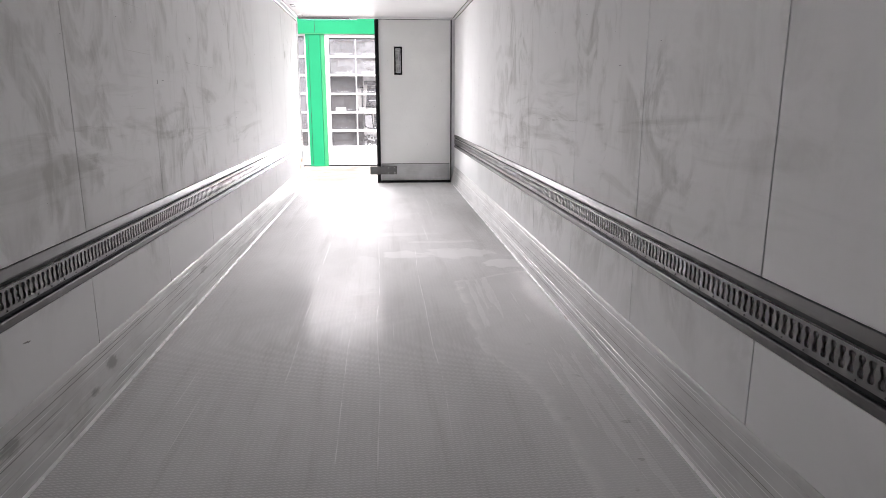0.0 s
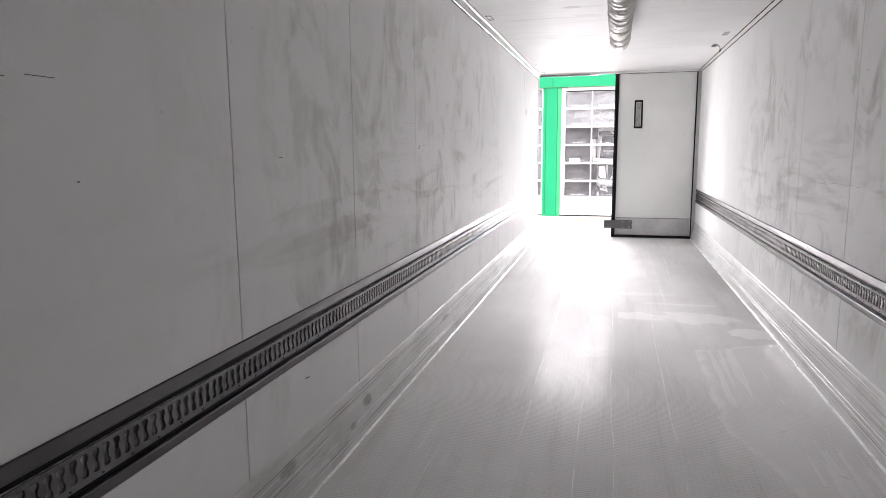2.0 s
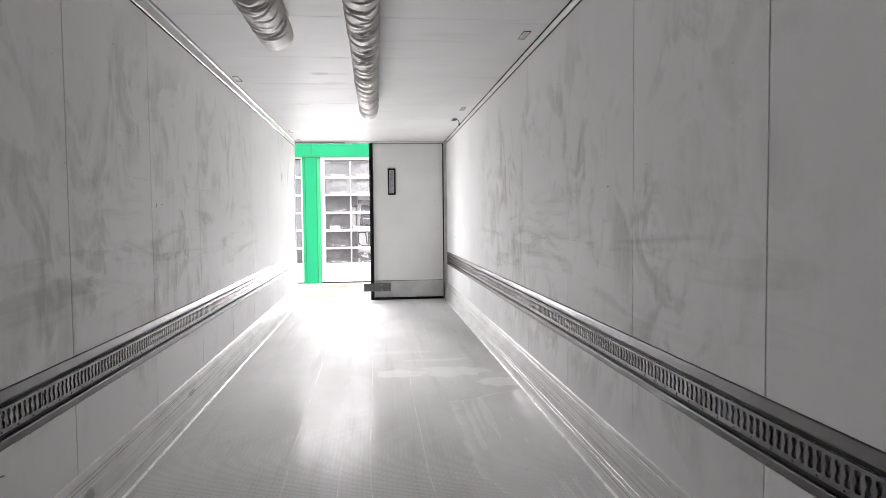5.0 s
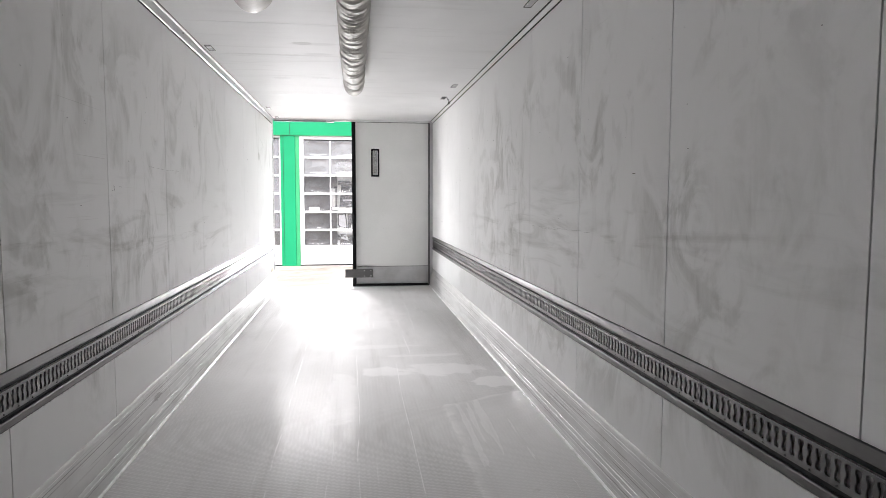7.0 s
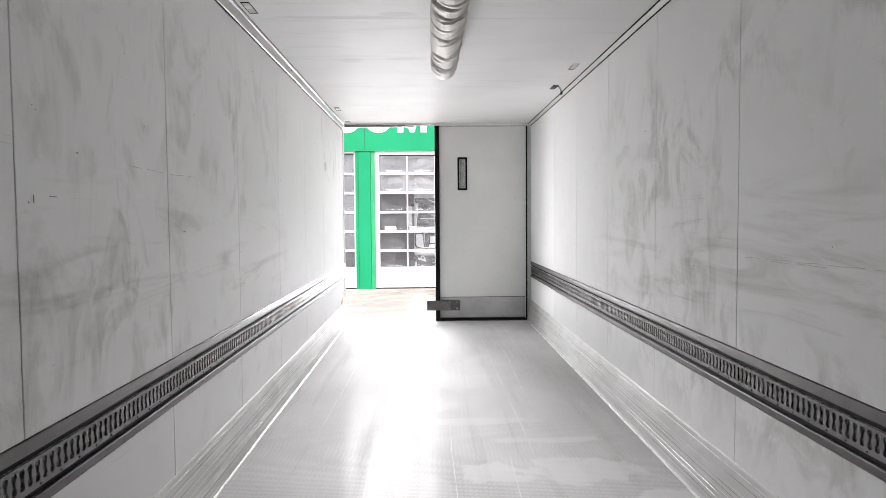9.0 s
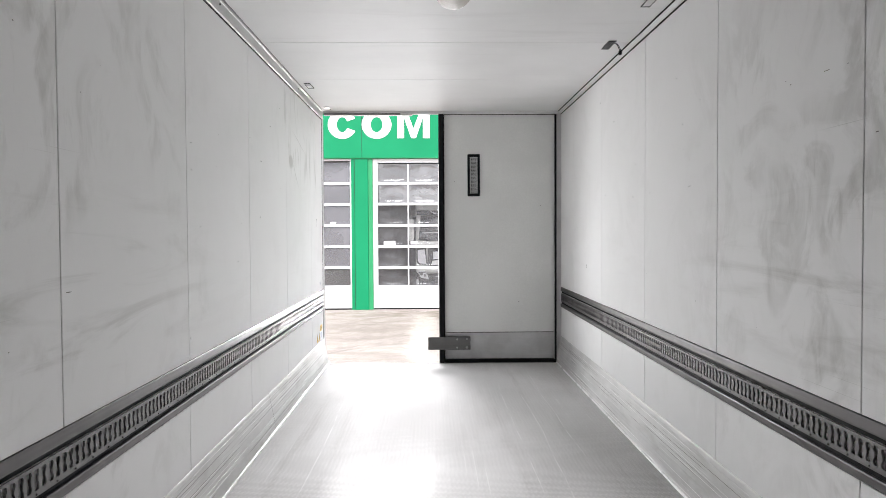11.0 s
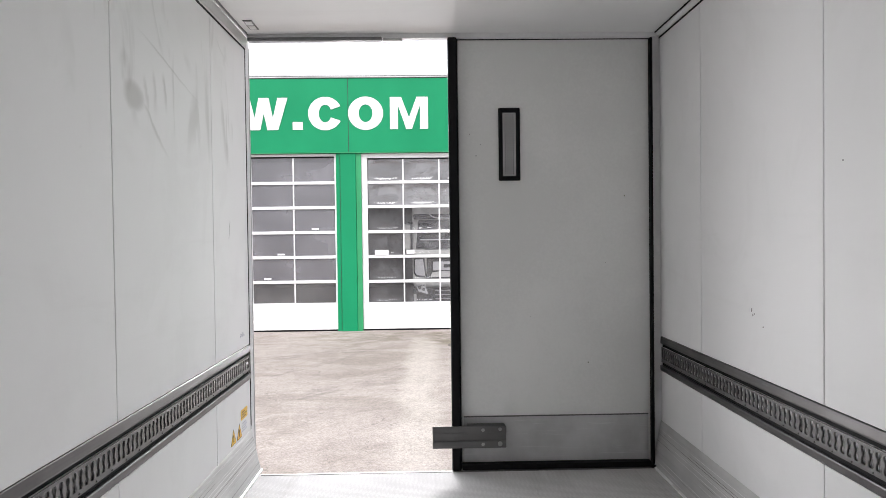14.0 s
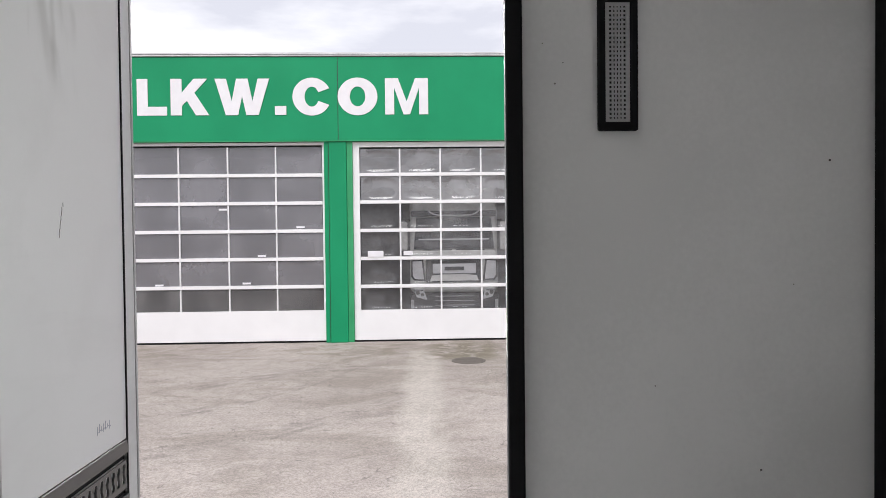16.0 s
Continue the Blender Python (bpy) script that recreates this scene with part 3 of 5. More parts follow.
def part(name, bm, material, parent, label="", smooth=False):
    """A bmesh in world places, linked as one mesh object under a thing or a part."""
    at = base_of(parent)
    bmesh.ops.translate(bm, verts=bm.verts[:], vec=-at)
    ob = new(name, mesh_of(name, bm, material, smooth))
    ob.parent = parent
    ob["base"] = tuple(at)
    return tagged(ob, label)


def whole(name, bm, material, at, label, category, group="", kind="", smooth=False):
    """A thing or a piece of the setting that is one mesh."""
    bmesh.ops.translate(bm, verts=bm.verts[:], vec=-Vector(at))
    ob = new(name, mesh_of(name, bm, material, smooth))
    ob.location = at
    ob["base"] = at
    return tagged(ob, label, category, group, kind)


def piece(name, me, at, parent, label=""):
    """An object of its own on a shared mesh, at a world place, under its parent."""
    ob = new(name, me)
    ob.parent = parent
    ob.location = Vector(at) - base_of(parent)
    ob["base"] = at
    return tagged(ob, label)


# ---- measures of the trailer ----
HALF, TOP, REAR, FRONT = 1.23, 2.58, 11.10, -2.25
PITCH, FIRST = 1.042, 10.533
SEAMS = [FIRST - PITCH * k for k in range(13) if FIRST - PITCH * k > FRONT + 0.1]
RAIL_Z0, RAIL_Z1 = 0.568, 0.772
DROP = {-1: -0.016, 1: 0.0}  # the near-side rail sits a little lower
GROUND_Z = -0.915
END = {-1: 11.15, 1: 11.12}  # where each side wall ends

# ---- trailer shell ----
floor = whole("floor", boxed(-1.30, 1.30, FRONT - 0.06, REAR - 0.042, -0.14, 0.0), FLOOR, (0, 4.4, -0.14),
              "grey metal tread floor, scratched, with dull dried patches", "floor", kind="structure")
threshold = whole("threshold", boxed(-1.215, 1.176, REAR - 0.0415, REAR - 0.026, -0.14, 0.003, bevel=0.002), STEEL, (0, REAR - 0.034, -0.14),
                  "thin bare metal sill along the rear doorway", "sill", kind="structure")


door_sill = whole("door_sill", boxed(-0.03, 1.176, REAR - 0.0255, REAR + 0.12, -0.14, 0.002), STEEL, (0.57, REAR + 0.05, -0.14), "bare metal sill under the closed door", "sill", kind="structure")


def side_wall(name, s, label):
    """One long side: a core, and above and below the load rail a row of panels parted by dark joints."""
    x0, x1 = sorted((s * (HALF + 0.019), s * (HALF + 0.07)))
    wall = whole(name, boxed(x0, x1, FRONT, END[s], 0.0, TOP + 0.06), BACKING, (s * (HALF + 0.04), 4.4, 0.0), label, "wall", kind="structure")
    edges = [END[s], *SEAMS, FRONT]
    for a, b in zip(edges, edges[1:]):
        for z0, z1 in ((RAIL_Z1 + DROP[s] + 0.003, TOP + 0.02), (0.01, RAIL_Z0 + DROP[s] - 0.003)):
            ly, lz = a - b - 0.0055, z1 - z0
            me = PANELS.get((round(ly, 3), round(lz, 3)))
            if me is None:
                me = mesh_of("panel", boxed(-0.0045, 0.0045, -ly / 2, ly / 2, 0, lz, bevel=0.0012), WALL)
                PANELS[(round(ly, 3), round(lz, 3))] = me
            piece("panel", me, (s * (HALF + 0.0045), (a + b) / 2, z0), wall)
    return wall


PANELS = {}
wall_left = side_wall("wall_left", -1, "off-white gelcoat side wall of jointed panels, smeared and scuffed")
wall_right = side_wall("wall_right", 1, "off-white gelcoat side wall of jointed panels, heavily smudged midway")
# unseen end wall, set dark so it throws little light onto the near walls
wall_front = whole("wall_front", boxed(-1.30, 1.30, FRONT - 0.06, FRONT, 0.0, TOP + 0.06), BULKHEAD, (0, FRONT - 0.03, 0),
                   "plain grey bulkhead closing the trailer", "wall", kind="structure")


def build_ceiling():
    """One mesh: a slab under which flat panels meet in shallow cross joints."""
    bm = boxed(-1.30, 1.30, FRONT - 0.06, REAR + 0.12, TOP + 0.006, TOP + 0.08)
    edges = [REAR + 0.12, *[y + 0.215 for y in SEAMS if y < 10.4], FRONT - 0.06]
    for a, b in zip(edges, edges[1:]):
        box(bm, -1.235, 1.235, b + 0.0016, a - 0.0016, TOP, TOP + 0.008, bevel=0.0012)
    return whole("ceiling", bm, CEIL, (0, 4.4, TOP), "glossy white panelled trailer ceiling with faint cross joints", "ceiling", kind="structure")


ceiling = build_ceiling()


def cove(name, s, label):
    """The sloping white trim between a side wall and the ceiling, with dark joints on both edges."""
    trim = thing(name, (s * 1.2, 4.4, 2.54), label, "trim", kind="structure")
    k, j = (1.204, 2.546) if s > 0 else (1.203, 2.502)
    out = [(k, TOP), (k + 0.002, TOP - 0.008), (k + 0.008, TOP - 0.011), (1.222, j + 0.014), (1.2285, j + 0.010), (1.2295, TOP)]
    part("cove_strip", prism(bmesh.new(), [(s * x, z) for x, z in out], FRONT, END[s]), TRIM_SHADED if s < 0 else TRIM, trim)
    part("ceiling_joint", boxed(*sorted((s * (k - 0.010), s * (k - 0.0005))), FRONT, END[s], TOP - 0.003, TOP), GREY_RUBBER if s < 0 else RUBBER, trim, "dark sealant line")
    part("wall_joint", boxed(*sorted((s * 1.2265, s * 1.2298)), FRONT, END[s], j, j + 0.009), RUBBER, trim, "dark sealant line")
    if s < 0:
        for y in (5.80, 7.87, 9.92):
            bm = bmesh.new()
            cyl(bm, (-1.2145, y, 2.5535), "x", 0.005, 0.012, 10)
            part("screw", bm, RAIL_DARK, trim, "small dark screw")
    return trim


cove("trim_left", -1, "white sloping cove trim with dark sealant lines")
cove("trim_right", 1, "white sloping cove trim with two dark sealant lines")


def skirting(name, s, label):
    """Scuffed metal skirting: an extrusion with ribs, a rounded foot and a bright floor bead."""
    sk = thing(name, (s * 1.2, 4.4, 0.0), label, "skirting", kind="structure")
    out = [(1.229, 0.0), (1.172, 0.0), (1.1722, 0.012), (1.1765, 0.022)]
    lift = 0.92 if s < 0 else 1.0
    for z in (0.075, 0.098, 0.238):
        x = 1.1730 + 0.197 * z
        out += [(x, z - 0.003), (x + 0.002, z - 0.0015), (x + 0.002, z + 0.0015), (x, z + 0.003)]
    out += [(1.2235, 0.258), (1.2270, 0.2665), (1.229, 0.268)]
    for a, b in ((FRONT, 1.45), (1.4515, 5.148), (5.1495, 8.848), (8.8495, END[s])):
        part("sheet", prism(bmesh.new(), [(s * x, z * lift) for x, z in out], a, b), SKIRT, sk)
    bead = [(1.1718, 0.0), (1.1630, 0.0), (1.1632, 0.005), (1.1660, 0.0095), (1.1718, 0.011)]
    part("floor_bead", prism(bmesh.new(), [(s * x, z) for x, z in bead], FRONT, END[s]), BEAD, sk, "bright pale sealing bead along the floor")
    return sk


skirting("baseboard_left", -1, "ribbed bare metal skirting with long scratches")
skirting("baseboard_right", 1, "ribbed bare metal skirting, dented and deeply scratched")


def slot_cell(bm, p, length, z0, z1, h0, h1, flip, wide=1.0):
    """One pitch of the slotted strip: a plate round a waisted hole, with the hole's depth."""
    half = [(0.0062, h0 + 0.001), (0.0100, h0 + 0.006), (0.0100, h0 + 0.014), (0.0056, h0 + 0.024), (0.0054, (h0 + h1) / 2 + 0.004), (0.0088, h1 - 0.018), (0.0094, h1 - 0.008), (0.0060, h1 - 0.001)]
    half = [(y * wide, z) for y, z in half]
    if flip:
        half = [(y, h0 + h1 - z) for y, z in reversed(half)]
    right = [(y, z) for y, z in half]
    left = [(-y, z) for y, z in half]
    e = length / 2
    front = [[bm.verts.new((0.0, p + y, z)) for y, z in side] for side in (left, right)]
    deep = [[bm.verts.new((-0.007, p + y, z)) for y, z in side] for side in (left, right)]
    for k, sy in ((0, -1), (1, 1)):
        edge = [bm.verts.new((0.0, p + sy * e, z)) for _, z in half]
        for i in range(len(half) - 1):
            bm.faces.new((front[k][i], front[k][i + 1], edge[i + 1], edge[i]))
            bm.faces.new((front[k][i + 1], front[k][i], deep[k][i], deep[k][i + 1]))
        lo, hi = bm.verts.new((0.0, p + sy * e, z0)), bm.verts.new((0.0, p + sy * e, z1))
        if k == 0:
            corner = (lo, hi, edge[0], edge[-1])
        else:
            bm.faces.new((corner[0], lo, edge[0], front[1][0], front[0][0], corner[2]))
            bm.faces.new((corner[1], hi, edge[-1], front[1][-1], front[0][-1], corner[3]))
    for i in (0, len(half) - 1):
        bm.faces.new((front[0][i], front[1][i], deep[1][i], deep[0][i]))


def load_rail(name, s, label):
    """A load-securing rail let into the wall: two flanges, grooves with painted shade, slotted strips with rivets."""
    rail = thing(name, (s * HALF, 4.4, RAIL_Z0), label, "load rail", group="load rails along the walls")
    dz = DROP[s]
    xs = lambda a, b: sorted((s * (HALF - a), s * (HALF - b)))
    upper = [(0.0, 0.772), (0.003, 0.7705), (0.0045, 0.736), (0.003, 0.7300), (-0.0095, 0.7300), (-0.010, 0.772)]
    lower = [(-0.010, 0.568), (0.002, 0.568), (0.0045, 0.573), (0.0060, 0.596), (0.0035, 0.601), (-0.0095, 0.601)]
    part("upper_flange", prism(bmesh.new(), [(s * (HALF - d), z + dz) for d, z in upper], FRONT, END[s]), FLANGE, rail)
    part("lower_flange", prism(bmesh.new(), [(s * (HALF - d), z + dz) for d, z in lower], FRONT, END[s]), FLANGE, rail)
    part("channel", boxed(*xs(-0.012, -0.018), FRONT, END[s], RAIL_Z0 + dz, RAIL_Z1 + dz), CHANNEL, rail, "bare metal channel behind the slots")
    # black strips paint the shade at the back of both grooves
    part("upper_groove_shade", boxed(*xs(-0.0118, -0.009), FRONT, END[s], 0.7105 + dz, 0.7298 + dz), RUBBER, rail, "black strip painting the groove shadow")
    part("lower_groove_shade", boxed(*xs(-0.0118, -0.009), FRONT, END[s], 0.6012 + dz, 0.6205 + dz), RUBBER, rail, "black strip painting the groove shadow")
    step, wide = 0.0354, 1.2
    edges = (FRONT, 0.36, 2.96, 5.56, 8.16, END[s] - 0.01)
    for a, b in zip(edges, edges[1:]):
        bm = bmesh.new()
        n = int((b - a - 0.004) / step)
        for i in range(n):
            slot_cell(bm, a + 0.002 + (i + 0.5) * (b - a - 0.004) / n, (b - a - 0.004) / n, 0.624, 0.7075, 0.638, 0.700, 1, wide)
        bmesh.ops.remove_doubles(bm, verts=bm.verts[:], dist=0.0002)
        box(bm, -0.004, 0.0, a + 0.002, b - 0.002, 0.7077, 0.7100)
        box(bm, -0.004, 0.0, a + 0.002, b - 0.002, 0.6212, 0.6238)
        for v in bm.verts:
            v.co.x, v.co.z = s * (HALF - 0.002 - v.co.x), v.co.z + dz
        bmesh.ops.recalc_face_normals(bm, faces=bm.faces[:])
        part("slotted_strip", bm, RAIL, rail)
    bm = bmesh.new()
    y = REAR - 0.1
    while y > FRONT + 0.1:
        cyl(bm, (s * (HALF - 0.0028), y, 0.628 + dz), "x", 0.0032, 0.003, 8)
        y -= 0.104
    tagged(part("rivets", bm, RAIL_DARK, rail, "row of small dark rivets"), kind="stuff")
    return rail


load_rail("load_rail", -1, "grey metal load rail with waisted slots, worn edges")
load_rail("load_rail", 1, "grey metal load rail with waisted slots, scuffed")


def rear_frame():
    """The portal round the rear doorway: two posts, a header, and the rubber and bar on it."""
    fr = thing("door_frame", (0, REAR + 0.05, 0.0), "white rear door portal with grey rubber edges", "door frame", kind="structure")
    e0, e1 = END[-1], END[1]
    reveal = [(1.30, e0 + 0.004), (1.2285, e0 + 0.004), (1.2235, e0 + 0.055), (1.30, e0 + 0.055)]
    jamb = [(1.30, e1 + 0.003), (1.222, e1 + 0.003), (1.182, e1 + 0.006), (1.180, e1 + 0.012), (1.182, e1 + 0.12), (1.30, e1 + 0.12)]
    for s in (-1, 1):
        bm = bmesh.new()
        a = [bm.verts.new((s * x, y, -0.14)) for x, y in (reveal if s < 0 else jamb)]
        b = [bm.verts.new((v.co.x, v.co.y, TOP + 0.05)) for v in a]
        bm.faces.new(a), bm.faces.new(b)
        for i in range(len(a)):
            bm.faces.new((a[i], a[(i + 1) % len(a)], b[(i + 1) % len(a)], b[i]))
        bmesh.ops.recalc_face_normals(bm, faces=bm.faces[:])
        part("post", bm, TRIM, fr)
    part("corner_joint", boxed(-1.2295, -1.2265, e0 - 0.003, e0 + 0.0035, 0.27, 2.55), RUBBER, fr, "thin dark sealant joint")
    part("edge_rubber", boxed(-1.236, -1.2205, e0 + 0.0555, e0 + 0.070, -0.10, 2.53, bevel=0.003, seg=2), PLASTIC_GREY, fr, "pale grey rubber edging")
    part("header", boxed(-1.20, 1.20, REAR + 0.003, REAR + 0.045, 2.552, TOP + 0.05, bevel=0.003), TRIM, fr)
    part("header_bar", boxed(-1.196, -0.415, REAR - 0.012, REAR + 0.03, 2.537, 2.558, bevel=0.003), GREY_RUBBER, fr, "dark grey bar under the header")
    part("catch", boxed(-0.41, -0.295, REAR - 0.01, REAR + 0.035, 2.534, 2.5515, bevel=0.005), PLASTIC_GREY, fr, "small pale door catch")
    return fr


rear_frame()

# ---- the closed rear door ----


def rear_door():
    d = thing("door_1", (0.58, REAR + 0.06, 0.0), "closed off-white insulated rear door with black rubber seals", "door", kind="structure")
    y0, y1 = REAR + 0.028, REAR + 0.11
    part("leaf", boxed(0.028, 1.1775, y0, y1, 0.008, 2.546, bevel=0.004), DOORSKIN, d)
    part("hinge_seal", boxed(1.1778, 1.1835, y0 + 0.004, y1, 0.004, 2.546), RUBBER, d, "black rubber seal")
    part("top_seal", boxed(0.028, 1.1835, y0 + 0.004, y1, 2.5463, 2.5540), RUBBER, d, "black rubber seal")
    part("side_seal", boxed(-0.031, 0.0215, y0 - 0.068, y0 - 0.024, 0.004, 2.546, bevel=0.008, seg=3), RUBBER, d, "black rubber seal")
    part("seal_base", boxed(0.010, 0.0275, y0 - 0.0238, y1, 0.004, 2.546), RUBBER, d)
    part("side_seal", boxed(1.163, 1.1775, y0 - 0.045, y0 - 0.0005, 0.004, 2.546, bevel=0.005, seg=2), RUBBER, d, "black rubber seal")
    part("bottom_seal", boxed(0.028, 1.155, y0 - 0.06, y0 - 0.0005, 0.004, 0.0365, bevel=0.006, seg=2), RUBBER, d, "black rubber seal")
    part("seal_foot", boxed(1.145, 1.197, y0 - 0.074, y0 - 0.0645, 0.004, 0.020, bevel=0.004), RUBBER, d, "black rubber corner foot")
    part("kick_plate", boxed(0.042, 1.152, y0 - 0.004, y0 - 0.0005, 0.0372, 0.312, bevel=0.0012), KICK, d, "scuffed grey metal kick plate")
    part("plate_edge", boxed(0.042, 1.152, y0 - 0.0055, y0 - 0.0042, 0.304, 0.3115), STEEL, d)
    # ventilation grille
    gx0, gx1, gz0, gz1 = 0.267, 0.394, 1.712, 2.142
    bm = bmesh.new()
    for a in ((gx0, gx0 + 0.024, gz0, gz1), (gx1 - 0.024, gx1, gz0, gz1)):
        box(bm, a[0], a[1], y0 - 0.022, y0 - 0.0005, a[2], a[3], bevel=0.006, seg=2)
    for a in ((gx0 + 0.002, gx1 - 0.002, gz0, gz0 + 0.028), (gx0 + 0.002, gx1 - 0.002, gz1 - 0.028, gz1)):
        box(bm, a[0], a[1], y0 - 0.0215, y0 - 0.0007, a[2], a[3], bevel=0.006, seg=2)
    vent = part("vent_frame", bm, RUBBER, d, "black rounded vent frame")
    ix0, ix1, iz0, iz1 = gx0 + 0.025, gx1 - 0.025, gz0 + 0.029, gz1 - 0.029
    # thin black sheet on the leaf stands in for a shaded cavity
    part("vent_cavity_shade", boxed(ix0, ix1, y0 - 0.004, y0 - 0.0008, iz0, iz1), DARK, vent)
    bm = bmesh.new()
    for i in range(6):
        w = 0.012 if i in (0, 5) else 0.0055
        cx = ix0 + 0.006 + i * (ix1 - ix0 - 0.012) / 5 if i in (0, 5) else ix0 + 0.012 + (i) * (ix1 - ix0 - 0.024) / 5 + 0.0
        box(bm, cx - w / 2, cx + w / 2, y0 - 0.013, y0 - 0.008, iz0, iz1)
    n = 27
    for i in range(n):
        cz = iz0 + 0.004 + i * (iz1 - iz0 - 0.008) / (n - 1)
        h = 0.010 if i in (0, n - 1) else 0.0055
        box(bm, ix0, ix1, y0 - 0.0135, y0 - 0.0085, cz - h / 2, cz + h / 2)
    part("vent_grid", bm, PLASTIC_GREY, vent, "grey plastic grid")
    # holding plate for the other door leaf
    py = y0 - 0.073
    bm = bmesh.new()
    box(bm, -0.146, 0.287, py - 0.006, py, 0.230, 0.272, bevel=0.002)
    box(bm, -0.146, 0.287, py - 0.006, py, 0.142, 0.184, bevel=0.002)
    box(bm, -0.145, 0.286, py + 0.002, py + 0.007, 0.180, 0.234, bevel=0.001)
    box(bm, 0.06, 0.283, py + 0.0075, y0 - 0.0045, 0.146, 0.268)
    plate = part("holding_plate", bm, STEEL, d, "bare steel holding plate with a pressed groove")
    for x, z in ((0.15, 0.248), (0.25, 0.252), (0.15, 0.164), (0.25, 0.166)):
        bm = bmesh.new()
        cyl(bm, (x, py - 0.0075, z), "y", 0.014 if x > 0.2 and z < 0.2 else 0.010, 0.003, 16)
        cyl(bm, (x, py - 0.0105, z), "y", 0.006, 0.006, 6)
        part("bolt", bm, BOLT, plate)
    return d


rear_door()

# ---- air ducts under the ceiling ----


def duct(x, end, r, seed, label):
    """A wrinkled fabric tube hung under the ceiling, closed at its end, with a seam strip along the top."""
    d = thing("air_duct", (x, end, TOP - 2 * r), label, "air duct", group="air ducts under the ceiling")
    n, m, y0 = int((end - FRONT) / 0.009), 40, FRONT
    rng = random.Random(seed)
    bm = bmesh.new()
    rings = []
    fold = []
    for _ in range(int((end - y0) / 0.05)):
        fold.append((rng.uniform(y0, end - 0.12), rng.uniform(-0.05, 0.11), rng.uniform(0.004, 0.013), rng.uniform(-2.6, -0.5), rng.uniform(0.4, 1.2), rng.uniform(0.008, 0.016)))
    fold.sort()
    for i in range(n + 1):
        y = y0 + (end - y0) * i / n
        ring = []
        close = 1.0 - 0.05 * max(0.0, (y - (end - 0.16)) / 0.16) ** 2.2
        near = [f for f in fold if abs(f[0] - y) < 0.28]
        for k in range(m):
            a = 2 * math.pi * k / m
            rr = r * close * (1 + 0.035 * noise.noise(Vector((math.cos(a) * 1.3, y * 2.6, math.sin(a) * 1.3 + seed))) + 0.018 * noise.noise(Vector((math.cos(a) * 3, y * 9, math.sin(a) * 3 + seed))))
            for f, slant, depth, ph, reach, thick in near:
                da = (a - ph + math.pi) % (2 * math.pi) - math.pi
                dy = y - f - slant * abs(da)
                rr -= depth * math.exp(-(da / reach) ** 2) * (math.exp(-(dy / thick) ** 2) - 0.5 * math.exp(-((dy - 1.9 * thick) / (1.3 * thick)) ** 2))
            px, pz = x + rr * math.cos(a), TOP - r * 1.02 + rr * math.sin(a)
            ring.append(bm.verts.new((px + 0.012 * noise.noise(Vector((0, y * 0.9, seed))), y, min(pz, TOP - 0.002))))
        rings.append(ring)
    for p, q in zip(rings, rings[1:]):
        for k in range(m):
            bm.faces.new((p[k], p[(k + 1) % m], q[(k + 1) % m], q[k]))
    c = bm.verts.new((x, end + 0.012, TOP - r))
    for k in range(m):
        bm.faces.new((rings[-1][k], rings[-1][(k + 1) % m], c))
    bmesh.ops.recalc_face_normals(bm, faces=bm.faces[:])
    part("tube", bm, FABRIC, d, smooth=True)
    part("hanging_strip", boxed(x + r * 0.55, x + r * 0.75, y0, end - 0.02, TOP - 0.012, TOP - 0.0005), FABRIC, d)
    return d


duct(0.0, 7.45, 0.098, 3.0, "long wrinkled grey fabric air duct under the ceiling")
duct(-0.535, 4.50, 0.108, 9.0, "shorter wrinkled grey fabric air duct with a torn end")

# ---- small ceiling fittings ----


def ceiling_lamp(x, y, w=0.052, l=0.20):
    """A flush unlit marker lamp: a thin dark frame round a pale lens."""
    t = thing("ceiling_lamp", (x, y, TOP - 0.004), "small flush unlit lamp with a thin dark frame", "lamp", group="flush lamps in the ceiling")
    bm = bmesh.new()
    f = 0.0045
    for a in ((x - w / 2, x - w / 2 + f, y - l / 2, y + l / 2), (x + w / 2 - f, x + w / 2, y - l / 2, y + l / 2)):
        box(bm, *a, TOP - 0.004, TOP, bevel=0.001)
    for a in ((x - w / 2 + f, x + w / 2 - f, y - l / 2, y - l / 2 + f * 2), (x - w / 2 + f, x + w / 2 - f, y + l / 2 - f * 2, y + l / 2)):
        box(bm, *a, TOP - 0.004, TOP, bevel=0.001)
    part("frame", bm, RUBBER, t, "thin dark rim")
    part("lens", boxed(x - w / 2 + f, x + w / 2 - f, y - l / 2 + 0.011, y + l / 2 - 0.011, TOP - 0.003, TOP - 0.0005), LENS, t)
    return t


for lx, ly in ((-1.145, 6.375), (-1.125, 9.93), (1.09, 4.82), (1.075, 7.88)):
    ceiling_lamp(lx, ly)


def door_lamp(x, y):
    t = thing("ceiling_lamp", (x, y, TOP - 0.006), "small dark flush lamp beside the doorway", "lamp", group="flush lamps in the ceiling")
    part("frame", boxed(x - 0.026, x + 0.026, y - 0.08, y + 0.08, TOP - 0.005, TOP - 0.0005, bevel=0.002), GREY_RUBBER, t)
    for dy in (-0.04, 0.035):
        part("lens", boxed(x - 0.018, x + 0.018, y + dy - 0.03, y + dy + 0.03, TOP - 0.0075, TOP - 0.0052), LENS, t)
    return t


door_lamp(-1.13, 10.93)


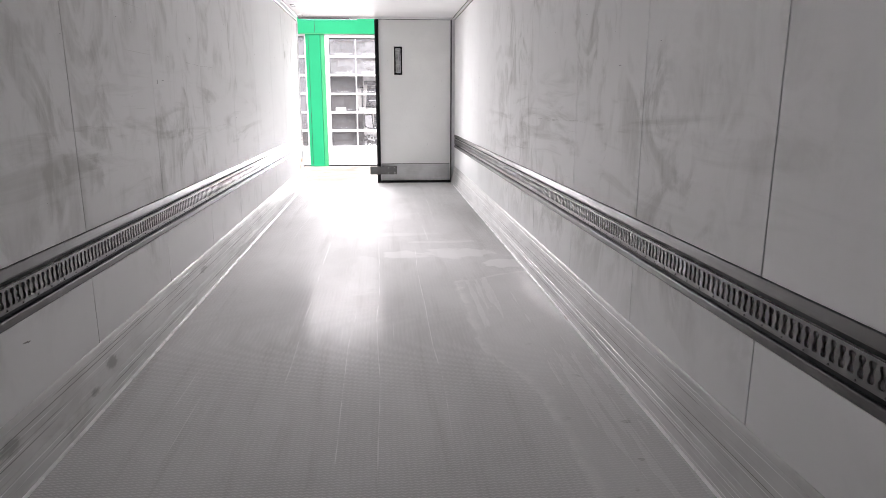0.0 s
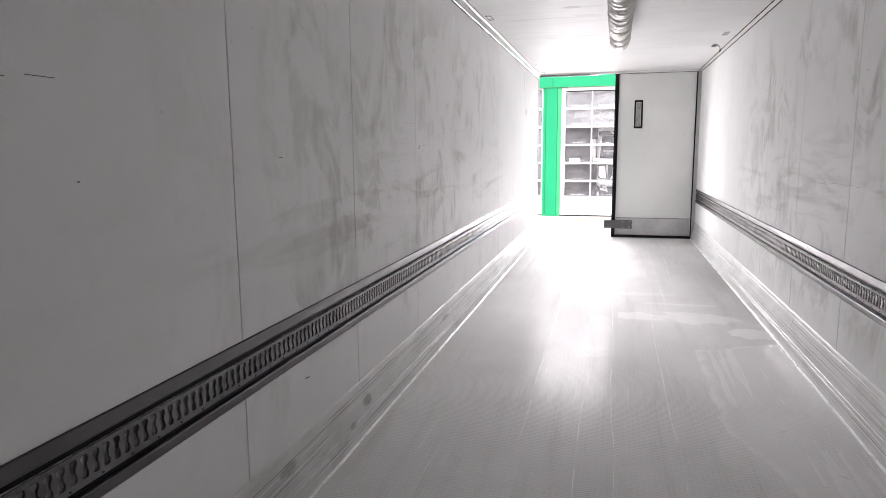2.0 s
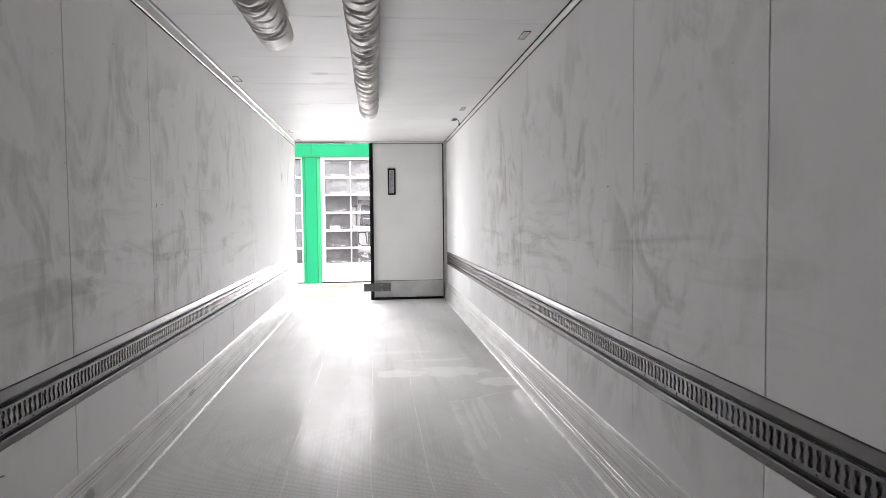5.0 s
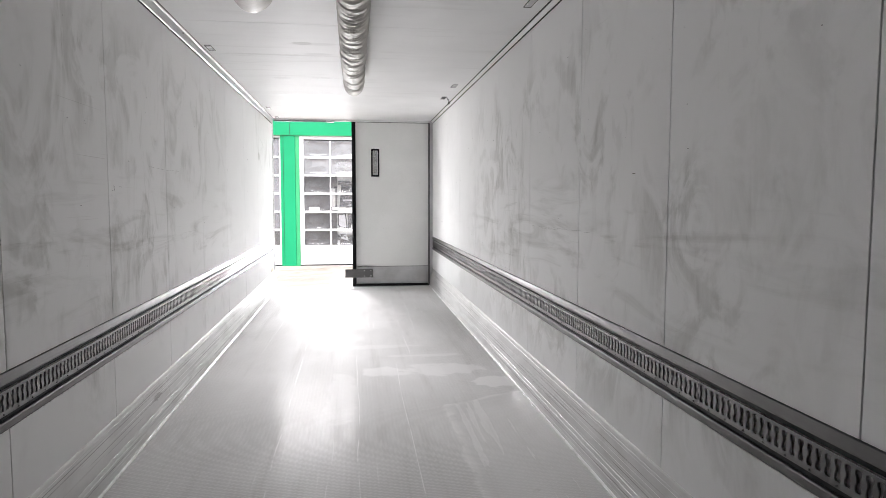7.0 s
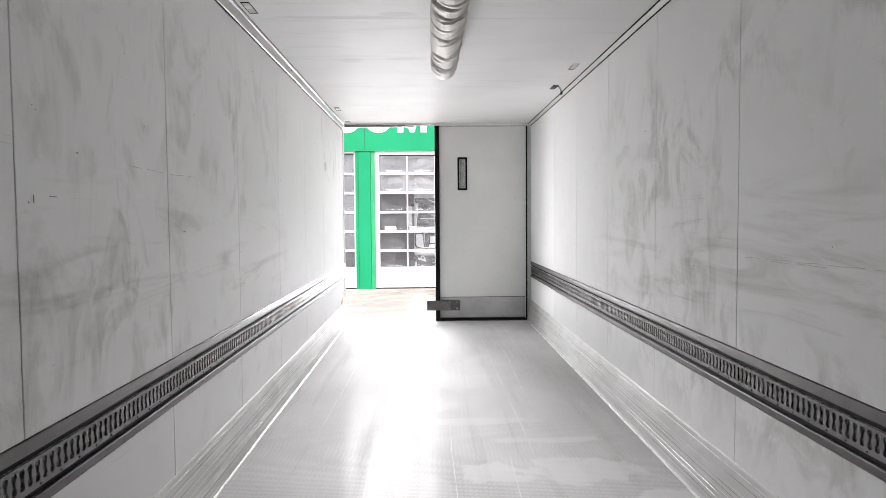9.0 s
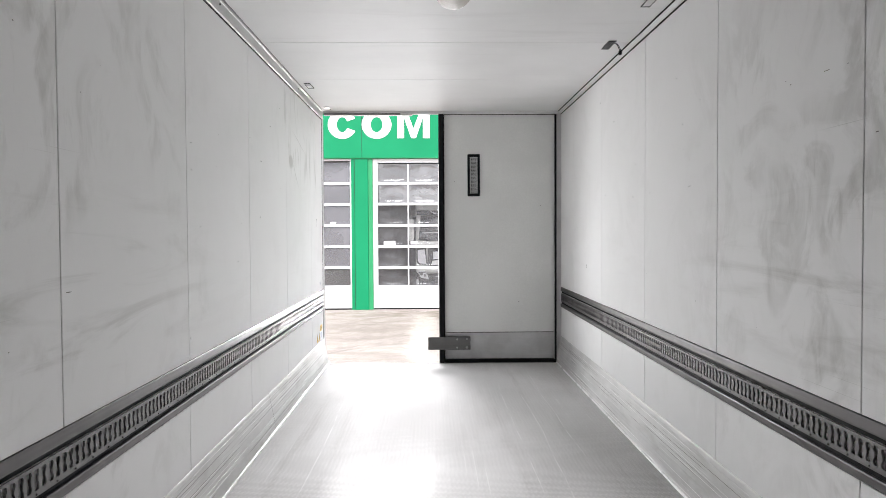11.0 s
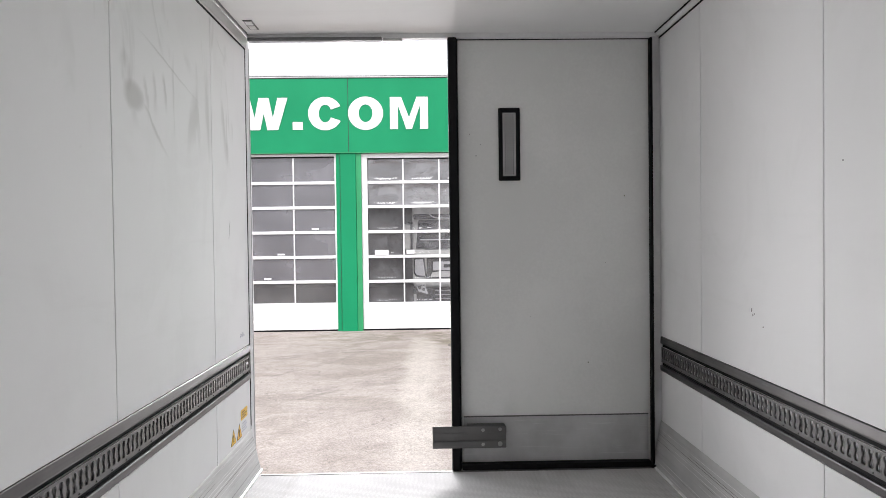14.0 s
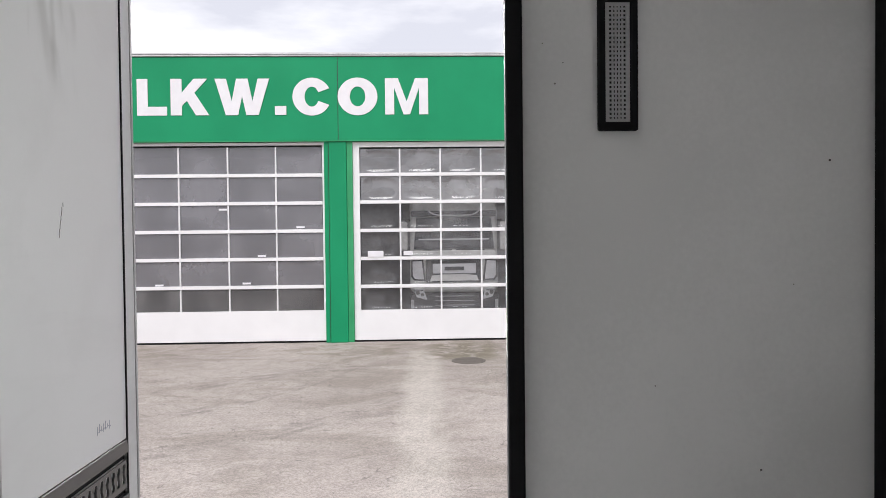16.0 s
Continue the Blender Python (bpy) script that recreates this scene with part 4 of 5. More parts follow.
def lamp_opening(x, y):
    """An empty lamp recess with its wires hanging out."""
    t = thing("lamp_socket", (x, y, TOP - 0.05), "empty black lamp socket with loose hanging wires", "lamp socket")
    part("recess", boxed(x - 0.026, x + 0.026, y - 0.1, y + 0.1, TOP - 0.003, TOP - 0.0004), RUBBER, t)
    bm = bmesh.new()
    for i in range(4):
        box(bm, x - 0.022 + i * 0.013, x - 0.017 + i * 0.013, y - 0.085, y + 0.085, TOP - 0.006, TOP - 0.0032)
    part("contact_ribs", bm, GREY_RUBBER, t)
    for k, dx in enumerate((0.0, 0.012)):
        bm = bmesh.new()
        pts = [Vector((x + 0.02 + dx + 0.03 * u, y - 0.06 - 0.02 * u + 0.01 * k, TOP - 0.006 - 0.055 * u * u)) for u in (0, 0.25, 0.5, 0.75, 1.0)]
        for a, b in zip(pts, pts[1:]):
            mid, way = (a + b) / 2, b - a
            bmesh.ops.create_cone(bm, cap_ends=True, segments=8, radius1=0.0022, radius2=0.0022, depth=way.length * 1.1,
                                  matrix=Matrix.Translation(mid) @ way.to_track_quat("Z", "Y").to_matrix().to_4x4())
        part("wire", bm, RUBBER, t, "black wire")
    part("plug", boxed(x + 0.044, x + 0.062, y - 0.09, y - 0.07, TOP - 0.088, TOP - 0.058, bevel=0.003), RUBBER, t, "black plug")
    return t


lamp_opening(1.075, 8.72)

# ---- stickers and scuffs on the walls ----


def wall_sticker():
    x = -HALF + 0.0008
    s = thing("sticker", (x, 11.0, 0.36), "small orange-yellow notice sticker on the lower wall", "sticker")
    part("sheet", boxed(x, x + 0.0012, 10.945, 11.075, 0.355, 0.412), YELLOW, s)
    bm = bmesh.new()
    for i, (a, b) in enumerate(((10.955, 11.04), (10.955, 11.06), (10.955, 11.02))):
        box(bm, x + 0.0012, x + 0.0018, a, b, 0.367 + i * 0.014, 0.372 + i * 0.014)
    part("print_bars", bm, PRINT, s, "dark bars of small print")
    bm = bmesh.new()
    for i in range(4):
        box(bm, x + 0.0002, x + 0.0008, 10.965, 11.06 - 0.012 * (i % 2), 0.288 + i * 0.014, 0.293 + i * 0.014)
    part("pale_print_bars", bm, PRINT_PALE, s, "faint bars of small print")
    for y in (10.803, 10.912):
        t = thing("warning_sign", (x, y, 0.28), "yellow triangular warning sticker with a black edge", "warning sticker", group="warning triangles on the wall")
        for k, (r, mat, name) in enumerate(((0.050, PRINT, "border"), (0.044, YELLOW, "field"))):
            bm = bmesh.new()
            outline = [(y - r, 0.292 - r * 0.55), (y + r, 0.292 - r * 0.55), (y, 0.292 + r * 1.16)]
            a = [bm.verts.new((x + 0.0006 * k, p, q)) for p, q in outline]
            b = [bm.verts.new((x + 0.0006 * k + 0.0006, p, q)) for p, q in outline]
            bm.faces.new(a), bm.faces.new(b)
            for i in range(3):
                bm.faces.new((a[i], a[(i + 1) % 3], b[(i + 1) % 3], b[i]))
            bmesh.ops.recalc_face_normals(bm, faces=bm.faces[:])
            part(name, bm, mat, t)
        part("symbol", boxed(x + 0.0012, x + 0.0018, y - 0.006, y + 0.006, 0.278, 0.316), PRINT, t)


wall_sticker()


def scuffs(name, s, count, seed, label):
    """Small dark nicks and dashes scattered over a wall, for the most part level."""
    rng = random.Random(seed)
    bm = bmesh.new()
    x0, x1 = sorted((s * (HALF - 0.0004), s * (HALF + 0.0006)))
    for i in range(count):
        y, z = rng.uniform(0.8, 9.4), rng.choice((rng.uniform(0.85, 2.3), rng.gauss(1.75, 0.12)))
        l, h = rng.choice((0.003, 0.004, 0.005, 0.006, 0.012, 0.03)), rng.uniform(0.0015, 0.003)
        box(bm, x0, x1, y, y + l, z, z + h)
    return tagged(part(name, bm, MARK, wall_left if s < 0 else wall_right, label), kind="stuff")


scuffs("nicks", -1, 46, 5, "small dark nicks and dashes")
scuffs("nicks", 1, 40, 6, "small dark nicks and dashes")



def single_marks():
    """The few marks that stand out: dashes, a long scratch, a pencil scribble, dots on the door."""
    bm = bmesh.new()
    x = -HALF - 0.0006
    for y0, y1, z0, z1 in ((1.19, 1.29, 1.5625, 1.5642), (1.322, 1.372, 1.5565, 1.5582), (1.42, 1.50, 1.5645, 1.5662), (2.645, 2.66, 0.466, 0.469), (2.658, 2.675, 0.463, 0.4665), (2.673, 2.69, 0.460, 0.4635), (4.36, 4.364, 1.409, 1.432), (4.335, 4.341, 1.408, 1.412), (4.44, 4.48, 1.4285, 1.4300), (4.597, 4.607, 1.570, 1.574), (8.705, 8.712, 1.448, 1.456), (8.197, 8.202, 1.178, 1.184), (1.537, 1.546, 1.331, 1.334), (2.366, 2.370, 2.065, 2.071)):
        box(bm, x, x + 0.0011, y0, y1, z0, z1)
    for i in range(8):
        y = 10.805 - 0.0025 * i + (0.003 if i == 0 else 0.0)
        box(bm, x, x + 0.0011, y, y + 0.002, 1.484 - 0.0115 * (i + 1), 1.484 - 0.0115 * i)
    tagged(part("scratches", bm, MARK, wall_left, "dark dashes and one long scratch"), kind="stuff")
    bm = bmesh.new()
    for i in range(7):
        y = 10.965 + 0.012 * i
        box(bm, x, x + 0.0011, y, y + 0.0025, 0.822 + 0.004 * (i % 3), 0.842 + 0.005 * ((i + 1) % 3))
        box(bm, x, x + 0.0010, y, y + 0.011, 0.828 + 0.003 * (i % 2), 0.8305 + 0.003 * (i % 2))
    tagged(part("scribble", bm, PRINT_PALE, wall_left, "faint pencil scribble"), kind="stuff")
    for y, z, q in ((1.86, 1.51, 0.006), (1.21, 1.33, 0.005), (7.43, 0.86, 0.007)):
        bm = bmesh.new()
        bmesh.ops.create_uvsphere(bm, u_segments=12, v_segments=8, radius=q)
        for v in bm.verts:
            v.co = Vector((-HALF + v.co.x * 0.3, y + v.co.y, z + v.co.z * 1.2))
        part("dent", bm, TRIM, wall_left, "small pale dent", smooth=True)
    bm = bmesh.new()
    x = HALF - 0.0005
    for y, z, h in ((10.005, 1.046, 0.014), (9.982, 1.036, 0.005), (9.995, 1.028, 0.009), (9.909, 0.989, 0.006), (8.47, 1.49, 0.004), (8.35, 1.58, 0.006), (9.02, 1.61, 0.005), (8.69, 1.57, 0.007), (9.38, 1.62, 0.005), (7.83, 1.91, 0.006), (9.53, 2.35, 0.006)):
        box(bm, x, x + 0.0011, y, y + 0.006, z, z + h)
    tagged(part("scratches", bm, MARK, wall_right, "small dark chips"), kind="stuff")
    for wall, s, runs in ((wall_left, -1, ((4.97, 5.32, 1.560, 1.552), (5.33, 5.66, 1.553, 1.560), (5.0, 5.02, 1.556, 1.50))), (wall_right, 1, ((4.30, 5.26, 1.193, 1.181), (4.10, 4.29, 1.190, 1.193), (4.62, 5.05, 1.181, 1.176)))):
        bm = bmesh.new()
        for ya, yb, za, zb in runs:
            n = max(3, int((yb - ya) / 0.045))
            for i in range(n):
                if (i * 7 + int(ya * 10)) % 9 < 2:
                    continue
                u = i / n
                y, z = ya + (yb - ya) * u, za + (zb - za) * u + 0.0012 * math.sin(5 * i)
                box(bm, *sorted((s * (HALF - 0.0004), s * (HALF + 0.0006))), y, y + (yb - ya) / n, z, z + 0.0011)
        tagged(part("long_scratch", bm, SCORED, wall, "long level scored scratch"), kind="stuff")
    bm = bmesh.new()
    for px, pz, r in ((0.134, 1.864, 0.003), (0.095, 1.99, 0.002), (0.16, 1.93, 0.002), (1.018, 1.617, 0.004), (0.793, 0.622, 0.004), (0.62, 0.17, 0.005), (0.9, 1.22, 0.002), (0.45, 0.9, 0.002)):
        cyl(bm, (px, REAR + 0.0276, pz), "y", r, 0.001, 8)
    tagged(part("chips", bm, MARK, bpy.data.objects["door_1"], "small dark chips"), kind="stuff")


single_marks()

# ---- outside: yard ----
ground = whole("ground", boxed(-400, 400, -300, 600, GROUND_Z - 0.5, GROUND_Z), GROUND, (0, 0, GROUND_Z), "worn pale asphalt yard with tyre tracks and a damp stain", "ground", kind="structure")


def manhole(x, y):
    m = thing("manhole_cover", (x, y, GROUND_Z), "rusty round cast-iron manhole cover set in asphalt", "manhole cover")
    bm = bmesh.new()
    cyl(bm, (x, y, GROUND_Z + 0.004), "z", 0.315, 0.012, 32)
    part("ring", bm, IRON, m)
    bm = bmesh.new()
    cyl(bm, (x, y, GROUND_Z + 0.0075), "z", 0.29, 0.012, 32)
    for i in range(-3, 4):
        w = math.sqrt(max(0, 0.27 ** 2 - (i * 0.07) ** 2))
        box(bm, x - w, x + w, y + i * 0.07 - 0.015, y + i * 0.07 + 0.015, GROUND_Z + 0.013, GROUND_Z + 0.018)
    part("lid", bm, IRON, m)


manhole(0.53, 21.15)

# ---- outside: workshop building ----
FY = 23.45
LEFT_END, RIGHT_END, DEEP = -15.0, 12.0, 38.0
hall = thing("workshop_building", (0, FY, GROUND_Z), "low green and white workshop with glazed sectional gates", "building")
for x0, x1 in ((-2.10, 5.2), (-9.35, -2.112), (LEFT_END, -9.362), (5.212, RIGHT_END)):
    part("fascia", boxed(x0, x1, FY, FY + 0.35, 3.495, 5.300, bevel=0.006), GREEN, hall, "smooth green fascia panel")
part("joint", boxed(-2.115, -2.098, FY + 0.006, FY + 0.1, 3.50, 5.298), PRINT, hall, "dark joint between panels")
part("fascia_edge", boxed(LEFT_END, RIGHT_END, FY - 0.012, FY + 0.03, 3.475, 3.4945), GREEN_TRIM, hall)
# black strip painted in as the shadow below the roof trim
part("shadow_line", boxed(LEFT_END, RIGHT_END, FY - 0.004, FY + 0.35, 5.301, 5.311), PRINT, hall, "dark line under the roof trim")
part("roof_cap", boxed(LEFT_END, RIGHT_END, FY - 0.03, FY + 0.5, 5.312, 5.395, bevel=0.01), CAP, hall, "pale metal roof trim")
part("cap_line", boxed(LEFT_END, RIGHT_END, FY - 0.034, FY - 0.0305, 5.345, 5.355), PRINT, hall, "dark seam in the roof trim")
part("gutter", boxed(LEFT_END, RIGHT_END, FY + 0.3, FY + 0.42, 5.396, 5.44, bevel=0.01), CAP, hall)
part("roof", boxed(LEFT_END, RIGHT_END, FY + 0.36, DEEP, 4.9, 5.3), HALL, hall)
part("back_wall", boxed(LEFT_END, RIGHT_END, DEEP, DEEP + 0.3, GROUND_Z, 5.3), HALL, hall)
part("end_wall", boxed(LEFT_END - 0.3, LEFT_END - 0.002, FY, DEEP, GROUND_Z, 5.3), HALL, hall)
part("end_wall", boxed(RIGHT_END + 0.002, RIGHT_END + 0.3, FY, DEEP, GROUND_Z, 5.3), HALL, hall)
part("hall_floor", boxed(LEFT_END, RIGHT_END, FY + 0.36, DEEP, GROUND_Z, GROUND_Z + 0.01), HALL_FLOOR, hall)


def column(x0, x1):
    """A green clad column between two gates, with edge trims and a foot."""
    c = part("column", boxed(x0 + 0.10, x1 - 0.13, FY + 0.02, FY + 0.34, GROUND_Z, 3.474, bevel=0.01), GREEN, hall, "green clad column")
    part("edge_trim", boxed(x0, x0 + 0.098, FY + 0.05, FY + 0.33, GROUND_Z, 3.474, bevel=0.006), GREEN, c)
    part("edge_trim", boxed(x1 - 0.128, x1, FY + 0.045, FY + 0.33, GROUND_Z, 3.474, bevel=0.006), GREEN_TRIM, c)
    part("foot_joint", boxed(x0 + 0.10, x0 + 0.107, FY + 0.012, FY + 0.019, GROUND_Z + 0.02, 3.47), PRINT, c)


LOW_PANES = {}


def low_pane(w, h):
    """A clear flat pane for the lowest row of a dusty gate."""
    key = (round(w, 3), round(h, 3))
    if key not in LOW_PANES:
        LOW_PANES[key] = mesh_of("pane", boxed(-w / 2, w / 2, 0.0, 0.004, -h / 2, h / 2), PANE_CLEAR)
    return LOW_PANES[key]


def pillow(u, v):
    """The depth of a bulged pane over its field: a dished cushion with a soft rim and a swirl in the middle."""
    r = (u ** 4 + v ** 4) ** 0.25
    k = min(1.0, max(0.0, (r - 0.64) / 0.32))
    swirl = math.exp(-((1.5 * u + 0.3 * v) ** 2 + (1.2 * v - 0.2 * u + 0.1) ** 2) / 0.09)
    lip = math.exp(-((r - 0.90) / 0.035) ** 2)
    return 1 - k * k * (3 - 2 * k) - 0.16 * lip - 0.42 * swirl + 0.10 * math.sin(4.2 * v + 1.3 * u) * (1 - k)


def gate(x0, x1, cols, rails, pane_mat, bulge, mull, label):
    """A sectional gate: a frame, cross rails and mullions, a plain bottom section, and one pane to each field."""
    y0, y1 = FY + 0.10, FY + 0.16
    g = part("gate", boxed(x0, x1, y0, y1, GROUND_Z + 0.041, rails[-1] + 0.036, bevel=0.004), GATE_WHITE, hall, label)
    part("bottom_seal", boxed(x0, x1, y0 + 0.004, y1, GROUND_Z, GROUND_Z + 0.040), RUBBER, g)
    bm = bmesh.new()
    box(bm, x0, cols[0], y0, y1, rails[-1] + 0.037, 3.47)
    box(bm, cols[-1], x1, y0, y1, rails[-1] + 0.037, 3.47)
    box(bm, cols[0] + 0.001, cols[-1] - 0.001, y0 + 0.001, y1, rails[0], 3.47)
    part("gate_frame", bm, GATE_WHITE, g)
    for z in rails[1:-1]:
        part("cross_rail", boxed(cols[0] + 0.001, cols[-1] - 0.001, y0 - 0.006, y1, z - 0.037, z + 0.037, bevel=0.004), GATE_WHITE, g)
    for c in cols[1:-1]:
        for a, b in zip(rails[1:], rails):
            part("mullion", boxed(c - mull, c + mull, y0 + 0.002, y1, a + 0.038, b - 0.038, bevel=0.003), GATE_WHITE, g)
    shared = {}
    for c0, c1 in zip(cols, cols[1:]):
        for a, b in zip(rails[1:], rails):
            w, h = c1 - c0 - 2 * mull, b - a - 0.076
            # upper rows take the haze painted in for reflected sky
            sky_hazed = bulge and b > 2.4
            key = (round(w, 3), round(h, 3), sky_hazed)
            if key not in shared:
                bm = bmesh.new()
                n = 36 if bulge else 1
                grid = [[bm.verts.new((w * (i / n - 0.5), -pillow(2 * i / n - 1, 2 * k / n - 1) * bulge if bulge else 0.0, h * (k / n - 0.5))) for k in range(n + 1)] for i in range(n + 1)]
                back = [[bm.verts.new((v.co.x, v.co.y + 0.004, v.co.z)) for v in row] for row in grid]
                for i in range(n):
                    for k in range(n):
                        bm.faces.new((grid[i][k], grid[i + 1][k], grid[i + 1][k + 1], grid[i][k + 1]))
                        if not bulge:
                            bm.faces.new((back[i][k], back[i][k + 1], back[i + 1][k + 1], back[i + 1][k]))
                shared[key] = mesh_of("pane", bm, PANE_SKY_HAZE if sky_hazed else pane_mat, smooth=bool(bulge))
            ob = piece("pane", shared[key] if a != rails[-1] or bulge else low_pane(w, h), ((c0 + c1) / 2, y0 + 0.03, (a + b) / 2), g)
            ob.visible_shadow = False
    return g


column(-2.43, -1.81)
column(-8.35, -7.73)
column(2.93, 3.55)
RAILS_L = [3.41, 2.757, 2.147, 1.536, 0.924, 0.314, -0.245]
RAILS_R = [3.36, 2.760, 2.158, 1.535, 0.920, 0.305, -0.250]
gate(-7.73, -2.43, [-7.68, -6.65, -5.59, -4.53, -3.49, -2.475], RAILS_L, PANE_FLAT, 0.0, 0.016, "white sectional gate with flat dusty panes")
gate(-1.81, 2.93, [-1.665, -0.784, 0.106, 1.0, 1.885, 2.81], RAILS_R, PANE_BULGED, -0.020, 0.018, "white sectional gate with bulged clear panes")
gate(-13.6, -8.35, [-13.5, -12.5, -11.45, -10.4, -9.4, -8.42], RAILS_L, PANE_FLAT, 0.0, 0.016, "white sectional gate with flat dusty panes")
gate(3.55, 8.3, [3.65, 4.55, 5.43, 6.32, 7.2, 8.2], RAILS_R, PANE_FLAT, 0.0, 0.018, "white sectional gate with flat dusty panes")
part("facade_end", boxed(LEFT_END, -13.6, FY + 0.05, FY + 0.33, GROUND_Z, 3.474), GREEN, hall)
part("facade_end", boxed(8.3, RIGHT_END, FY + 0.05, FY + 0.33, GROUND_Z, 3.474), GREEN, hall)


for lx, lz, lw, lh in ((-1.33, 1.02, 0.34, 0.13), (-0.62, 1.03, 0.20, 0.10)):
    part("pane_label", boxed(lx - lw / 2, lx + lw / 2, FY + 0.070, FY + 0.074, lz - lh / 2, lz + lh / 2), LETTER, hall, "white paper label on a pane")
for lx, lz in ((-4.65, 2.02), (-2.97, 1.62), (-3.82, 1.0), (-4.16, 0.40), (-6.05, 0.38)):
    part("pane_mark", boxed(lx - 0.09, lx + 0.09, FY + 0.120, FY + 0.124, lz - 0.02, lz + 0.02, bevel=0.0015), LETTER, hall, "small pale mark on a pane")


def sign_letters():
    """White letters on the fascia, each set to its own width."""
    row = (("L", -6.40, -5.765), ("K", -5.685, -4.865), ("W", -4.745, -3.575), (".", -3.46, -3.215), ("C", -3.08, -2.245), ("O", -2.105, -1.245), ("M", -1.08, -0.145))
    shapes = {
        "L": [(0, 0), (0, 1), (0.36, 1), (0.36, 0.24), (1, 0.24), (1, 0)],
        "K": [(0, 0), (0, 1), (0.29, 1), (0.29, 0.62), (0.60, 1), (0.96, 1), (0.62, 0.62), (1, 0), (0.655, 0), (0.42, 0.40), (0.29, 0.26), (0.29, 0)],
        "W": [(0, 1), (0.20, 0), (0.425, 0), (0.5, 0.52), (0.575, 0), (0.80, 0), (1, 1), (0.79, 1), (0.69, 0.38), (0.605, 1), (0.395, 1), (0.31, 0.38), (0.21, 1)],
        ".": [(0, 0), (0, 0.245), (1, 0.245), (1, 0)],
        "M": [(0, 0), (0, 1), (0.30, 1), (0.5, 0.36), (0.70, 1), (1, 1), (1, 0), (0.79, 0), (0.79, 0.74), (0.575, 0), (0.425, 0), (0.21, 0.74), (0.21, 0)],
    }
    for ch, x0, x1 in row:
        w, bm = x1 - x0, bmesh.new()
        if ch in shapes:
            prism(bm, [(x0 + u * w, 4.05 + 0.785 * v) for u, v in shapes[ch]], FY - 0.014, FY - 0.004)
        else:
            gap = 0.0 if ch == "O" else radians(26)
            n = 40
            turns = [gap + (2 * math.pi - 2 * gap) * i / n for i in range(n + (0 if ch == "O" else 1))]
            cx, cz = (x0 + x1) / 2, 4.443
            rings = [[(cx + a * math.cos(q), cz + b * math.sin(q)) for q in turns] for a, b in ((w / 2, 0.408), (w / 2 - 0.262, 0.215))]
            sides = [[[bm.verts.new((px, yy, pz)) for px, pz in ring] for ring in rings] for yy in (FY - 0.014, FY - 0.004)]
            last = len(turns) if ch == "O" else len(turns) - 1
            for i in range(last):
                k = (i + 1) % len(turns)
                for side in sides:
                    bm.faces.new((side[0][i], side[0][k], side[1][k], side[1][i]))
                for ring in (0, 1):
                    bm.faces.new((sides[0][ring][i], sides[0][ring][k], sides[1][ring][k], sides[1][ring][i]))
            if ch == "C":
                for i in (0, last):
                    bm.faces.new((sides[0][0][i], sides[0][1][i], sides[1][1][i], sides[1][0][i]))
            bmesh.ops.recalc_face_normals(bm, faces=bm.faces[:])
        part("letter", bm, LETTER, hall, f'white sign letter "{ch}" on the green fascia')


sign_letters()

# ---- truck standing in the hall ----


